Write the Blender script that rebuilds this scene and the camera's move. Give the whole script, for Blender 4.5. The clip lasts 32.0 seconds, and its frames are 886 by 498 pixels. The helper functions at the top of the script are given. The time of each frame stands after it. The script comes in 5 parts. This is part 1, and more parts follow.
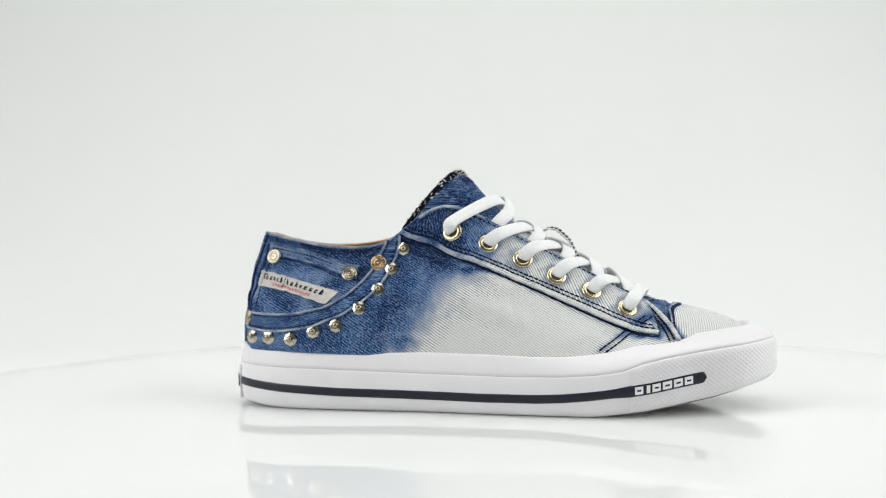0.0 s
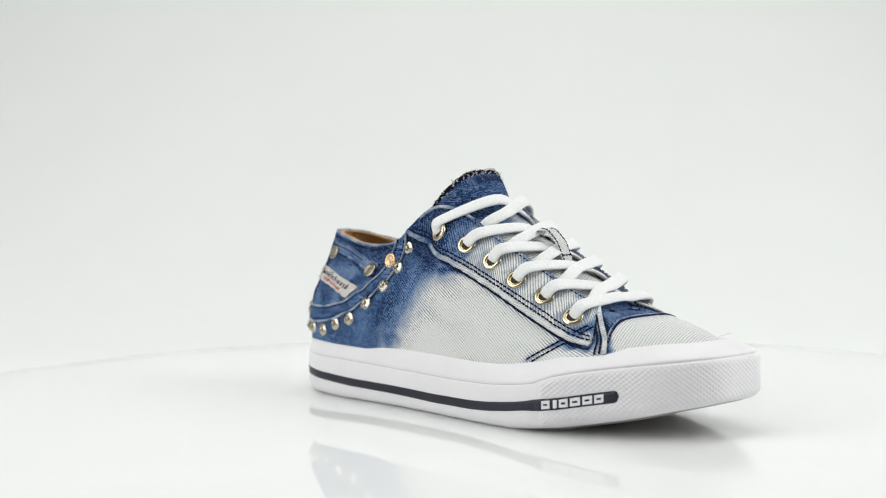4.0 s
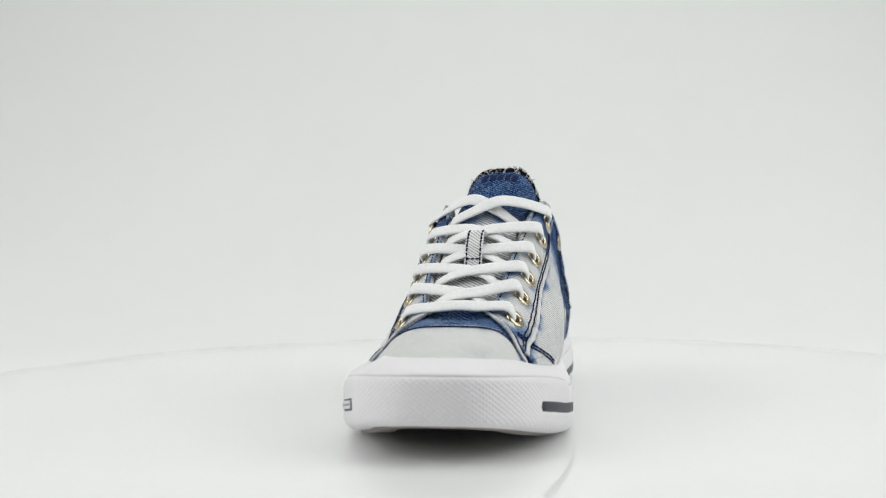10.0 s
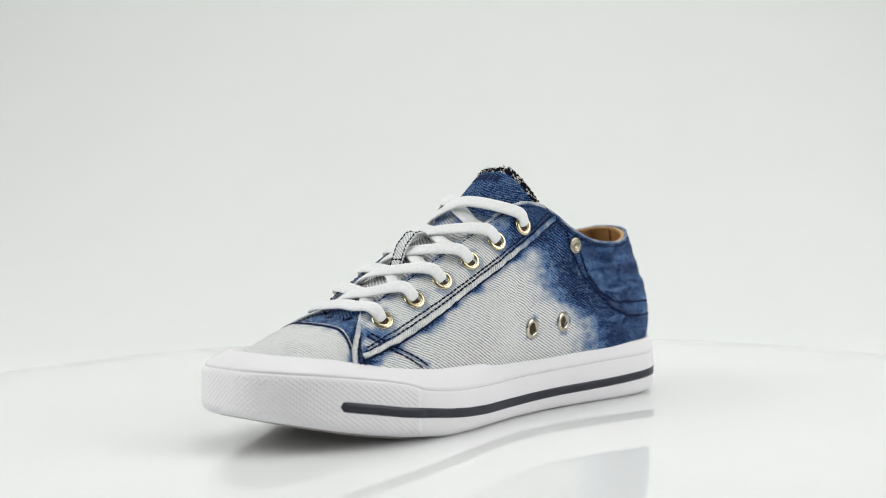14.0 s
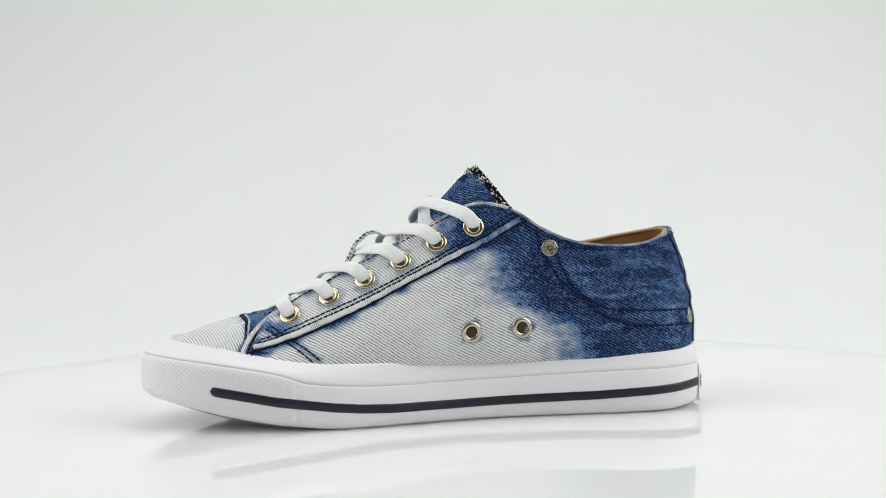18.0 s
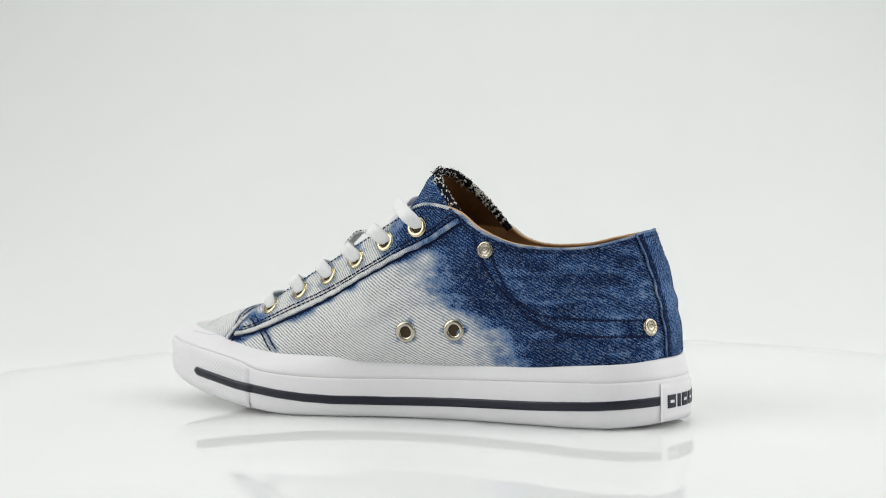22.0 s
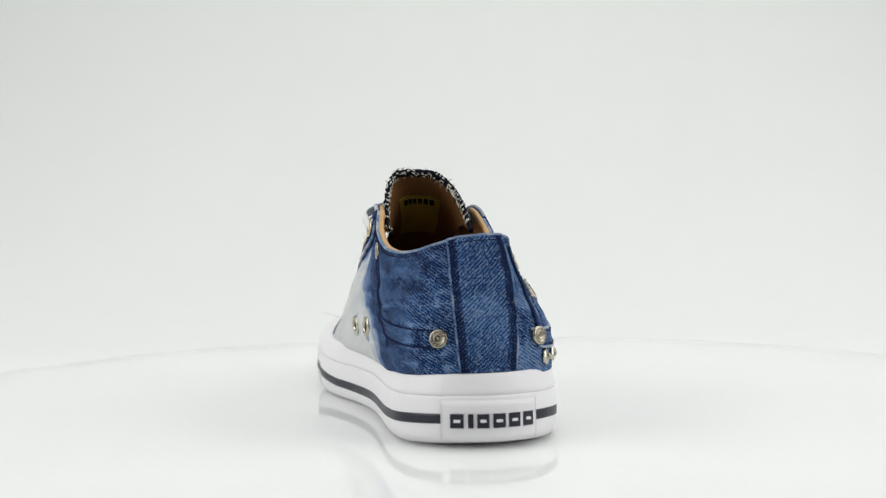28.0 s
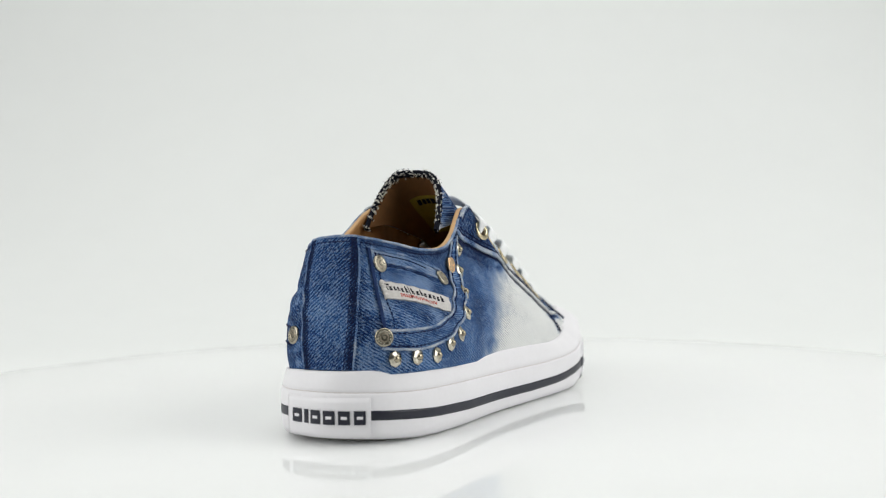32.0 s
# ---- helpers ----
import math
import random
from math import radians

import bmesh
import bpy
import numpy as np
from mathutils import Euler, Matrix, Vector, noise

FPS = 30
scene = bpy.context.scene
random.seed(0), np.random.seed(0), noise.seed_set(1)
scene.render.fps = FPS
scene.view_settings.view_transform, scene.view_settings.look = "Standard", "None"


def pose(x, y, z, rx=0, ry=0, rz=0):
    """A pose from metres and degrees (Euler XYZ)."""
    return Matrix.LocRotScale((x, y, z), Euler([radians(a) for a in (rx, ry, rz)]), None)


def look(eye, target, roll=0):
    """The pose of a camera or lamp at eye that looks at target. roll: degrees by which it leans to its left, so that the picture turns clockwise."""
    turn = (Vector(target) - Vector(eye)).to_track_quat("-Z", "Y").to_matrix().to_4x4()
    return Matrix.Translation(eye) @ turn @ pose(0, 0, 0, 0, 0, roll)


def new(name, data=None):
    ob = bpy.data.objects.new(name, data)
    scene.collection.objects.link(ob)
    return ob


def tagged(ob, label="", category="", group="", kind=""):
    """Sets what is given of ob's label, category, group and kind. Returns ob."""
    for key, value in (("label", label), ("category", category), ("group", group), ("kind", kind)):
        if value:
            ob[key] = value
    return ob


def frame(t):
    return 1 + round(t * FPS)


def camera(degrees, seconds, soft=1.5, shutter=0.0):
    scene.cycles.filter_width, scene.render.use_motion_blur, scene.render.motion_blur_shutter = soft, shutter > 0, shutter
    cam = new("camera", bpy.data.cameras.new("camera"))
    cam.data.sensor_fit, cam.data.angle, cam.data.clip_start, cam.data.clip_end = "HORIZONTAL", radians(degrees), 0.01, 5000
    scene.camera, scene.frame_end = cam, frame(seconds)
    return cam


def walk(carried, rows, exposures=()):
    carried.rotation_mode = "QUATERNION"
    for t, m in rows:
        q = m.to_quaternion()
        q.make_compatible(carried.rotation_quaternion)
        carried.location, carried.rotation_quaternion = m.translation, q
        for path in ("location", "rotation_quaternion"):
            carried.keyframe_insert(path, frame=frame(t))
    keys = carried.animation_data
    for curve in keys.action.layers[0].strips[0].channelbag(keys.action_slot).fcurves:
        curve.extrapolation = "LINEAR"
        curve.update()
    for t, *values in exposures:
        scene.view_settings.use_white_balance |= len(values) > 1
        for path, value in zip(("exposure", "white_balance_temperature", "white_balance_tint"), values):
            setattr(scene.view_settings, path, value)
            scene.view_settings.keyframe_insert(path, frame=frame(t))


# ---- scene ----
# Millimetres are used for the shoe's own shape: x from heel to toe, y to the inner side of the foot, z up from the table.
MM = 0.001
cam = camera(38.3, 32.0, soft=1.1)
EYE = Vector((0.0, -0.640, 0.0990))
cam.data.dof.use_dof, cam.data.dof.focus_distance, cam.data.dof.aperture_fstop = True, 0.59, 9.0      # a small lens stop: the far side falls out of focus
PAN, TILT, ROLL = radians(0.707), radians(1.843), -0.909
AIM = EYE + Vector((-math.sin(PAN), math.cos(PAN), -math.tan(TILT)))
walk(cam, [(0, look(EYE, AIM, ROLL)), (32, look(EYE, AIM, ROLL))], exposures=[(0, -0.04), (3, -0.045), (6, -0.11), (7, -0.195), (9, -0.21), (13, -0.22), (14, -0.14), (16, -0.13), (19, -0.13), (25, -0.12), (32, -0.10)])

# ---------------------------------------------------------------- world and studio lights
world = bpy.data.worlds.new("studio_air")
scene.world = world
world.use_nodes = True
world.node_tree.nodes["Background"].inputs[0].default_value = (0.97, 1.0, 0.99, 1)
world.node_tree.nodes["Background"].inputs[1].default_value = 0.25


def softbox(name, eye, target, w, h, watts, colour=(1, 1, 1), spread=180):
    lamp = bpy.data.lights.new(name, "AREA")
    lamp.shape, lamp.size, lamp.size_y, lamp.energy, lamp.color = "RECTANGLE", w, h, watts, colour
    lamp.spread = radians(spread)
    ob = new(name, lamp)
    ob.matrix_world = look(Vector(eye), Vector(target))
    return ob


STUDIO = (0.995, 1.0, 0.982)
softbox("softbox_side", (-1.08, -0.36, 0.72), (0, 0.1, 0.05), 1.2, 1.2, 8.6, STUDIO, 135)
softbox("softbox_other_side", (1.12, -0.27, 0.72), (0, 0.1, 0.05), 1.2, 1.2, 9.1, STUDIO, 135)
softbox("softbox_above", (0.0, 0.0, 1.5), (0, 0.05, 0), 1.1, 1.1, 7.0, STUDIO)
# unseen fill lamp, added to bring up the backdrop's brightness
softbox("backdrop_fill", (0.32, 0.35, 1.9), (0.32, 1.15, 0.72), 1.0, 0.5, 5.2, STUDIO)


# ---------------------------------------------------------------- materials
def material(name):
    m = bpy.data.materials.new(name)
    m.use_nodes = True
    nt = m.node_tree
    return m, nt, nt.nodes["Principled BSDF"]


def node(nt, kind, **values):
    n = nt.nodes.new(kind)
    for key, value in values.items():
        setattr(n, key, value)
    return n


def link(nt, a, b):
    nt.links.new(a, b)


def maths(nt, op, a, b=None, clamp=False):
    n = nt.nodes.new("ShaderNodeMath")
    n.operation, n.use_clamp = op, clamp
    for i, v in enumerate((a, b)):
        if v is None:
            continue
        if isinstance(v, (int, float)):
            n.inputs[i].default_value = v
        else:
            nt.links.new(v, n.inputs[i])
    return n.outputs[0]


def noise_of(nt, vec, scale, detail=3.0, rough=0.5, distortion=0.0):
    n = nt.nodes.new("ShaderNodeTexNoise")
    n.inputs["Scale"].default_value, n.inputs["Detail"].default_value = scale, detail
    n.inputs["Roughness"].default_value, n.inputs["Distortion"].default_value = rough, distortion
    nt.links.new(vec, n.inputs["Vector"])
    return n.outputs["Fac"]


def ramp(nt, fac, stops):
    n = nt.nodes.new("ShaderNodeValToRGB")
    el = n.color_ramp.elements
    while len(el) < len(stops):
        el.new(0.5)
    for e, (p, c) in zip(el, stops):
        e.position, e.color = p, (*c, 1)
    nt.links.new(fac, n.inputs[0])
    return n.outputs[0]


def blend(nt, fac, a, b):
    n = nt.nodes.new("ShaderNodeMix")
    n.data_type = "RGBA"
    for sock, v in ((n.inputs[0], fac), (n.inputs[6], a), (n.inputs[7], b)):
        if isinstance(v, tuple):
            sock.default_value = (*v, 1)
        elif isinstance(v, (int, float)):
            sock.default_value = v
        else:
            nt.links.new(v, sock)
    return n.outputs[2]


def bump(nt, bsdf, height, strength, distance):
    n = nt.nodes.new("ShaderNodeBump")
    n.inputs["Strength"].default_value, n.inputs["Distance"].default_value = strength, distance
    nt.links.new(height, n.inputs["Height"])
    nt.links.new(n.outputs[0], bsdf.inputs["Normal"])


def coords(nt, which="Object"):
    return nt.nodes.new("ShaderNodeTexCoord").outputs[which]


def make_denim():
    """Indigo twill, bleached where the mesh's wash is 1. UV is in millimetres: u runs across the twill lines."""
    m, nt, b = material("denim")
    uv = nt.nodes.new("ShaderNodeUVMap").outputs[0]
    sep = nt.nodes.new("ShaderNodeSeparateXYZ")
    link(nt, uv, sep.inputs[0])
    obj = coords(nt)
    wob = noise_of(nt, uv, 0.22, 2.0)
    q = maths(nt, "ADD", sep.outputs[0], maths(nt, "MULTIPLY", wob, 0.8))
    line = maths(nt, "SINE", maths(nt, "MULTIPLY", q, 2 * math.pi / 1.24))
    line = maths(nt, "MULTIPLY", maths(nt, "ADD", line, 1.0), 0.5)
    patch = maths(nt, "MULTIPLY", maths(nt, "SUBTRACT", noise_of(nt, uv, 0.22, 3.0, 0.6), 0.36), 3.6, clamp=True)
    broken = maths(nt, "ADD", maths(nt, "MULTIPLY", maths(nt, "SUBTRACT", line, 0.5), maths(nt, "ADD", maths(nt, "MULTIPLY", patch, 0.85), 0.15)), 0.5)
    weft = maths(nt, "SINE", maths(nt, "MULTIPLY", sep.outputs[1], 2 * math.pi / 0.9))
    weft = maths(nt, "MULTIPLY", maths(nt, "ADD", weft, 1.0), 0.5)
    slub = noise_of(nt, uv, 1.3, 4.0, 0.7)
    wash = node(nt, "ShaderNodeAttribute", attribute_name="wash").outputs["Fac"]
    cloud = noise_of(nt, obj, 55.0, 5.0, 0.62)
    streak = noise_of(nt, obj, 190.0, 3.0, 0.6)
    w = maths(nt, "ADD", wash, maths(nt, "MULTIPLY", maths(nt, "SUBTRACT", cloud, 0.5), 0.34))
    w = maths(nt, "ADD", w, maths(nt, "MULTIPLY", maths(nt, "SUBTRACT", broken, 0.5), 0.16))
    w = maths(nt, "ADD", w, maths(nt, "MULTIPLY", maths(nt, "SUBTRACT", slub, 0.5), 0.30))
    w = maths(nt, "ADD", w, maths(nt, "MULTIPLY", maths(nt, "SUBTRACT", streak, 0.5), 0.22))
    fade = maths(nt, "MULTIPLY", maths(nt, "SUBTRACT", w, 0.24), 1.75, clamp=True)
    spread = lambda sock, k: maths(nt, "MULTIPLY", maths(nt, "SUBTRACT", sock, 0.5), k)
    big = noise_of(nt, obj, 24.0, 3.0, 0.55, 0.6)
    fine = noise_of(nt, uv, 3.1, 2.0, 0.6)
    fleck = maths(nt, "MULTIPLY", maths(nt, "SUBTRACT", maths(nt, "MULTIPLY", maths(nt, "ADD", maths(nt, "MULTIPLY", line, 0.34), 0.7), fine), 0.46), 3.2, clamp=True)
    grain = maths(nt, "ADD", maths(nt, "ADD", spread(slub, 1.8), 0.36), fleck)
    for sock, k in ((broken, 0.30), (weft, 0.08), (fine, 1.7), (cloud, 0.8), (big, 0.85)):
        grain = maths(nt, "ADD", grain, spread(sock, k))
    # single yarn floats: short dashes along the twill lines, each a little lighter or darker
    col_u = maths(nt, "FLOOR", maths(nt, "MULTIPLY", q, 1 / 0.5))
    row_v = maths(nt, "FLOOR", maths(nt, "ADD", maths(nt, "MULTIPLY", sep.outputs[1], 1 / 1.1), maths(nt, "MULTIPLY", col_u, 0.371)))
    cell = nt.nodes.new("ShaderNodeCombineXYZ")
    link(nt, col_u, cell.inputs[0])
    link(nt, row_v, cell.inputs[1])
    lot = node(nt, "ShaderNodeTexWhiteNoise", noise_dimensions="2D")
    link(nt, cell.outputs[0], lot.inputs["Vector"])
    lot = lot.outputs["Value"]
    grain = maths(nt, "ADD", grain, spread(lot, 0.24))
    bare = maths(nt, "MULTIPLY", maths(nt, "SUBTRACT", maths(nt, "MULTIPLY", lot, maths(nt, "ADD", slub, 0.5)), 0.72), 4.0, clamp=True)      # pale weft showing between the blue warp
    depth = maths(nt, "SUBTRACT", maths(nt, "MULTIPLY", maths(nt, "MINIMUM", wash, 0.36), 2.0), 0.36)      # unfaded yarn is deeper
    grain = maths(nt, "ADD", grain, depth)
    indigo = ramp(nt, grain, [(0.05, (0.003, 0.008, 0.032)), (0.42, (0.010, 0.036, 0.128)), (0.70, (0.038, 0.110, 0.275)), (0.98, (0.18, 0.30, 0.50))])
    indigo = blend(nt, maths(nt, "MULTIPLY", bare, maths(nt, "ADD", maths(nt, "MULTIPLY", wash, 1.0), 0.12), clamp=True), indigo, (0.28, 0.34, 0.42))
    chalk = maths(nt, "MULTIPLY", maths(nt, "SUBTRACT", big, 0.42), 3.5, clamp=True)
    rib = maths(nt, "POWER", line, 0.8)
    twill = ramp(nt, maths(nt, "ADD", maths(nt, "ADD", maths(nt, "MULTIPLY", rib, 0.66), maths(nt, "MULTIPLY", lot, 0.16)), maths(nt, "MULTIPLY", slub, 0.58)),
                 [(0.30, (0.055, 0.085, 0.16)), (0.60, (0.46, 0.48, 0.49)), (0.92, (0.76, 0.76, 0.73))])
    pale = blend(nt, maths(nt, "ADD", maths(nt, "MULTIPLY", chalk, 0.30), maths(nt, "MULTIPLY", maths(nt, "MULTIPLY", maths(nt, "SUBTRACT", wash, 0.88), 8.0, clamp=True), 0.55)), twill, (0.68, 0.685, 0.675))
    half = blend(nt, maths(nt, "MULTIPLY", fade, 2.2, clamp=True), indigo, (0.16, 0.22, 0.33))
    col = blend(nt, maths(nt, "MULTIPLY", maths(nt, "SUBTRACT", fade, 0.3), 1.43, clamp=True), half, pale)
    link(nt, col, b.inputs["Base Color"])
    b.inputs["Roughness"].default_value = 0.9
    b.inputs["Specular IOR Level"].default_value = 0.12
    b.inputs["Sheen Weight"].default_value = 0.0
    h = maths(nt, "ADD", maths(nt, "MULTIPLY", line, 0.38), maths(nt, "ADD", maths(nt, "MULTIPLY", slub, 1.1), maths(nt, "MULTIPLY", weft, 0.4)))
    bump(nt, b, h, 0.45, 0.0004)
    return m


def make_plain(name, colour, rough=0.5, spec=0.5, metal=0.0, var=0.06, scale=120.0, relief=0.0, sheen=0.0):
    m, nt, b = material(name)
    obj = coords(nt)
    n1, n2 = noise_of(nt, obj, scale, 4.0, 0.6), noise_of(nt, obj, scale * 9, 2.0, 0.5)
    f = maths(nt, "ADD", maths(nt, "MULTIPLY", n1, 0.65), maths(nt, "MULTIPLY", n2, 0.35))
    lo = tuple(c * (1 - var) for c in colour)
    hi = tuple(min(1.0, c * (1 + var)) for c in colour)
    link(nt, ramp(nt, f, [(0.3, lo), (0.7, hi)]), b.inputs["Base Color"])
    b.inputs["Metallic"].default_value = metal
    b.inputs["Specular IOR Level"].default_value = spec
    b.inputs["Sheen Weight"].default_value = sheen
    link(nt, maths(nt, "ADD", maths(nt, "MULTIPLY", maths(nt, "SUBTRACT", n1, 0.5), 0.25 * rough), rough, clamp=True), b.inputs["Roughness"])
    if relief:
        bump(nt, b, f, 0.6, relief)
    return m


DENIM = make_denim()
RUBBER = make_plain("white_rubber", (0.76, 0.747, 0.77), 0.42, 0.4, var=0.025, scale=60, relief=0.00012)
NAVY_RUBBER = make_plain("navy_rubber", (0.010, 0.011, 0.022), 0.4, 0.4, var=0.2)
GLUE = make_plain("glue_line", (0.62, 0.58, 0.57), 0.6, 0.3, var=0.15, scale=200)
THREAD = make_plain("navy_thread", (0.006, 0.010, 0.040), 0.85, 0.15, var=0.3, scale=900)
# darker copy of the tan leather, with the collar's inner shade in it
LINING = make_plain("shaded_lining_leather", (0.36, 0.18, 0.062), 0.65, 0.3, var=0.18, scale=180, relief=0.0001)
LEATHER = make_plain("tan_leather", (0.50, 0.31, 0.15), 0.6, 0.3, var=0.12, scale=220, relief=0.0001)
COTTON = make_plain("white_cotton", (0.79, 0.80, 0.80), 0.92, 0.1, var=0.10, scale=900, relief=0.0005, sheen=0.15)
SILVER = make_plain("bright_nickel", (0.47, 0.44, 0.365), 0.16, metal=1.0, var=0.10, scale=300)
NICKEL = make_plain("antique_nickel", (0.48, 0.44, 0.36), 0.2, metal=1.0, var=0.16, scale=300)
DARK_METAL = make_plain("darkened_metal", (0.29, 0.25, 0.19), 0.35, metal=1.0, var=0.3, scale=400)
BRASS = make_plain("pale_brass", (0.57, 0.49, 0.33), 0.22, metal=1.0, var=0.12, scale=300)
# near black, standing for the shade inside the shoe and the eyelets
INSIDE = make_plain("insole_and_hole_shade", (0.055, 0.038, 0.022), 0.85, 0.2, var=0.2)
WHITE_INK = make_plain("white_print", (0.80, 0.80, 0.82), 0.5, 0.3, var=0.03)
WOVEN = make_plain("woven_label", (0.52, 0.50, 0.48), 0.9, 0.1, var=0.16, scale=500, relief=0.0002)
RED_THREAD = make_plain("red_thread", (0.52, 0.11, 0.09), 0.9, 0.1, var=0.2, scale=500)
YELLOW = make_plain("yellow_label", (0.27, 0.20, 0.025), 0.8, 0.2, var=0.12)
ACRYLIC = make_plain("white_acrylic", (0.80, 0.81, 0.805), 0.035, 0.14, var=0.008, scale=8)
for shader in [n for n in ACRYLIC.node_tree.nodes if n.type == "BSDF_PRINCIPLED"]:      # light spreads inside the milky plate
    shader.inputs["Subsurface Weight"].default_value = 0.9
    shader.inputs["Subsurface Radius"].default_value = (1.0, 1.0, 1.0)
    shader.inputs["Subsurface Scale"].default_value = 0.035
PAPER = make_plain("white_backdrop", (0.79, 0.805, 0.795), 0.9, 0.1, var=0.012, scale=3)
PALE_FOLD = make_plain("worn_blue_fold", (0.16, 0.22, 0.33), 0.9, 0.15, var=0.6, scale=420, relief=0.0003)
THREAD_SOFT = make_plain("dark_denim_fold", (0.014, 0.030, 0.090), 0.9, 0.15, var=0.4, scale=420, relief=0.0003)
RIVET_METAL = make_plain("worn_rivet_metal", (0.36, 0.33, 0.265), 0.19, metal=1.0, var=0.2, scale=350)
NICKEL_DARK = make_plain("polished_dome_metal", (0.34, 0.30, 0.22), 0.10, metal=1.0, var=0.12, scale=300)
COPPER = make_plain("coppery_rivet_metal", (0.62, 0.42, 0.25), 0.22, metal=1.0, var=0.2, scale=300)
BLACK_YARN = make_plain("black_yarn", (0.010, 0.011, 0.017), 0.95, 0.05, var=0.3, scale=700)
WHITE_YARN = make_plain("white_yarn", (0.66, 0.64, 0.58), 0.95, 0.05, var=0.2, scale=700)
OUTSOLE = make_plain("grey_outsole", (0.30, 0.27, 0.26), 0.7, 0.3, var=0.15)
ROOM = make_plain("grey_room_paint", (0.42, 0.43, 0.43), 0.9, 0.1, var=0.04, scale=3)
# brown, deepened by the shade behind the tongue
TONGUE_LEATHER = make_plain("shaded_tongue_leather", (0.17, 0.078, 0.026), 0.65, 0.3, var=0.18, scale=180)
NAVY_PRINT = make_plain("navy_print", (0.010, 0.018, 0.060), 0.8, 0.15, var=0.3, scale=500)


# ---------------------------------------------------------------- mesh helpers
def mesh_part(name, verts, faces, mat, parent=None, label="", uv=None, wash=None, smooth=True, mats=None, face_mats=None):
    """One mesh object; verts in millimetres of the shoe."""
    me = bpy.data.meshes.new(name)
    me.from_pydata([tuple(float(c) * MM for c in v) for v in verts], [], faces)
    if uv is not None:
        layer = me.uv_layers.new(name="UVMap")
        idx = np.empty(len(me.loops), dtype=np.int32)
        me.loops.foreach_get("vertex_index", idx)
        layer.data.foreach_set("uv", np.asarray(uv, dtype=np.float32)[idx].ravel())
    if wash is not None:
        at = me.attributes.new("wash", "FLOAT", "POINT")
        at.data.foreach_set("value", np.asarray(wash, dtype=np.float32).ravel())
    for mm in (mats or [mat]):
        me.materials.append(mm)
    if face_mats is not None:
        me.polygons.foreach_set("material_index", np.asarray(face_mats, dtype=np.int32))
    if smooth:
        me.polygons.foreach_set("use_smooth", np.ones(len(me.polygons), dtype=bool))
    me.update()
    ob = new(name, me)
    if parent is not None:
        ob.parent = parent
    if label:
        ob["label"] = label
    return ob


def at_table(x, table):
    return np.interp(x, [p[0] for p in table], [p[1] for p in table])


def catmull(points, t, closed=True):
    """Points of a smooth curve through control points at parameters t."""
    p = np.asarray(points, float)
    n = len(p)
    t = np.asarray(t, float)
    i = np.floor(t).astype(int)
    f = (t - i)[..., None]
    if closed:
        a, b, c, d = p[(i - 1) % n], p[i % n], p[(i + 1) % n], p[(i + 2) % n]
    else:
        i = np.clip(i, 0, n - 2)
        f = (t - i)[..., None]
        a, b, c, d = p[np.clip(i - 1, 0, n - 1)], p[i], p[i + 1], p[np.clip(i + 2, 0, n - 1)]
    return 0.5 * (2 * b + (c - a) * f + (2 * a - 5 * b + 4 * c - d) * f ** 2 + (3 * b - a - 3 * c + d) * f ** 3)


def curve(points, n):
    return catmull(points, np.linspace(0, len(points) - 1, n), closed=False)


def smoothstep(a, b, x):
    t = np.clip((np.asarray(x, float) - a) / (b - a), 0, 1)
    return t * t * (3 - 2 * t)


def quads(rows, cols, closed=False, flip=False, start=0):
    out = []
    for r in range(rows - 1):
        for c in range(cols if closed else cols - 1):
            d = (c + 1) % cols
            q = (start + r * cols + c, start + r * cols + d, start + (r + 1) * cols + d, start + (r + 1) * cols + c)
            out.append(q[::-1] if flip else q)
    return out


# ---------------------------------------------------------------- the shoe's forms
SOLE_OUT = [(1.2, 0), (4.6, -13.3), (13.1, -24.5), (30.4, -33.6), (60, -37.9), (100, -40.1), (140, -45), (175, -49.2), (205, -48.8), (234, -38.5), (258.2, -29.3), (271.6, -13.2), (274.0, 3.9)]
SOLE_IN = [(272.7, 18.2), (264.5, 29.3), (250.1, 38.6), (225, 46.2), (195, 50.2), (165, 46.6), (135, 39.6), (105, 36.4), (75, 37.4), (45, 38.8), (24.3, 36.2), (9.7, 25.3), (3.5, 12.8)]
SOLE = SOLE_OUT + SOLE_IN
TOP_OUT = [(5, 30.7), (33, 30.5), (50, 29.9), (78, 29.2), (106, 29.1), (135, 28.6), (160, 27.7), (176, 27.6), (189, 28.7), (202, 30.5), (215, 33), (228, 35.3), (241, 37.4), (254, 39.3), (274, 40.2)]
TOP_IN = [(5, 30.3), (18, 28.9), (46, 27.6), (86, 27.6), (112, 27.6), (139, 28), (178, 28.9), (190, 29), (203, 30), (216, 31.6), (229, 34), (243, 36.8), (257, 38.5), (274, 40.2)]
BAND = [(0, 21.8), (20, 21), (64, 20.2), (100, 19.2), (150, 18.5), (176, 19), (190, 20), (202, 21.5), (207, 23.2), (212, 25), (222, 27.2), (235, 29.3), (250, 31.5), (274, 34.3)]
STRIPE = [(0, 12.4), (10, 11.9), (34, 10.4), (64, 9.2), (95, 8.7), (135, 8.1), (162, 8.3), (176, 9), (189, 10.3), (202, 12), (215, 13.7), (228, 16.1), (243, 18.7)]
BASE = [(0, 2.0), (10, 1.2), (25, 0.3), (40, 0), (188, 0), (202, 1.4), (215, 2.8), (228, 5), (241, 7.5), (254, 10.4), (265, 12.8), (274, 14.6)]
LEAN = [(0, 3.0), (140, 3.2), (165, 3.9), (185, 6), (205, 8), (220, 10), (232, 11), (274, 11.5)]


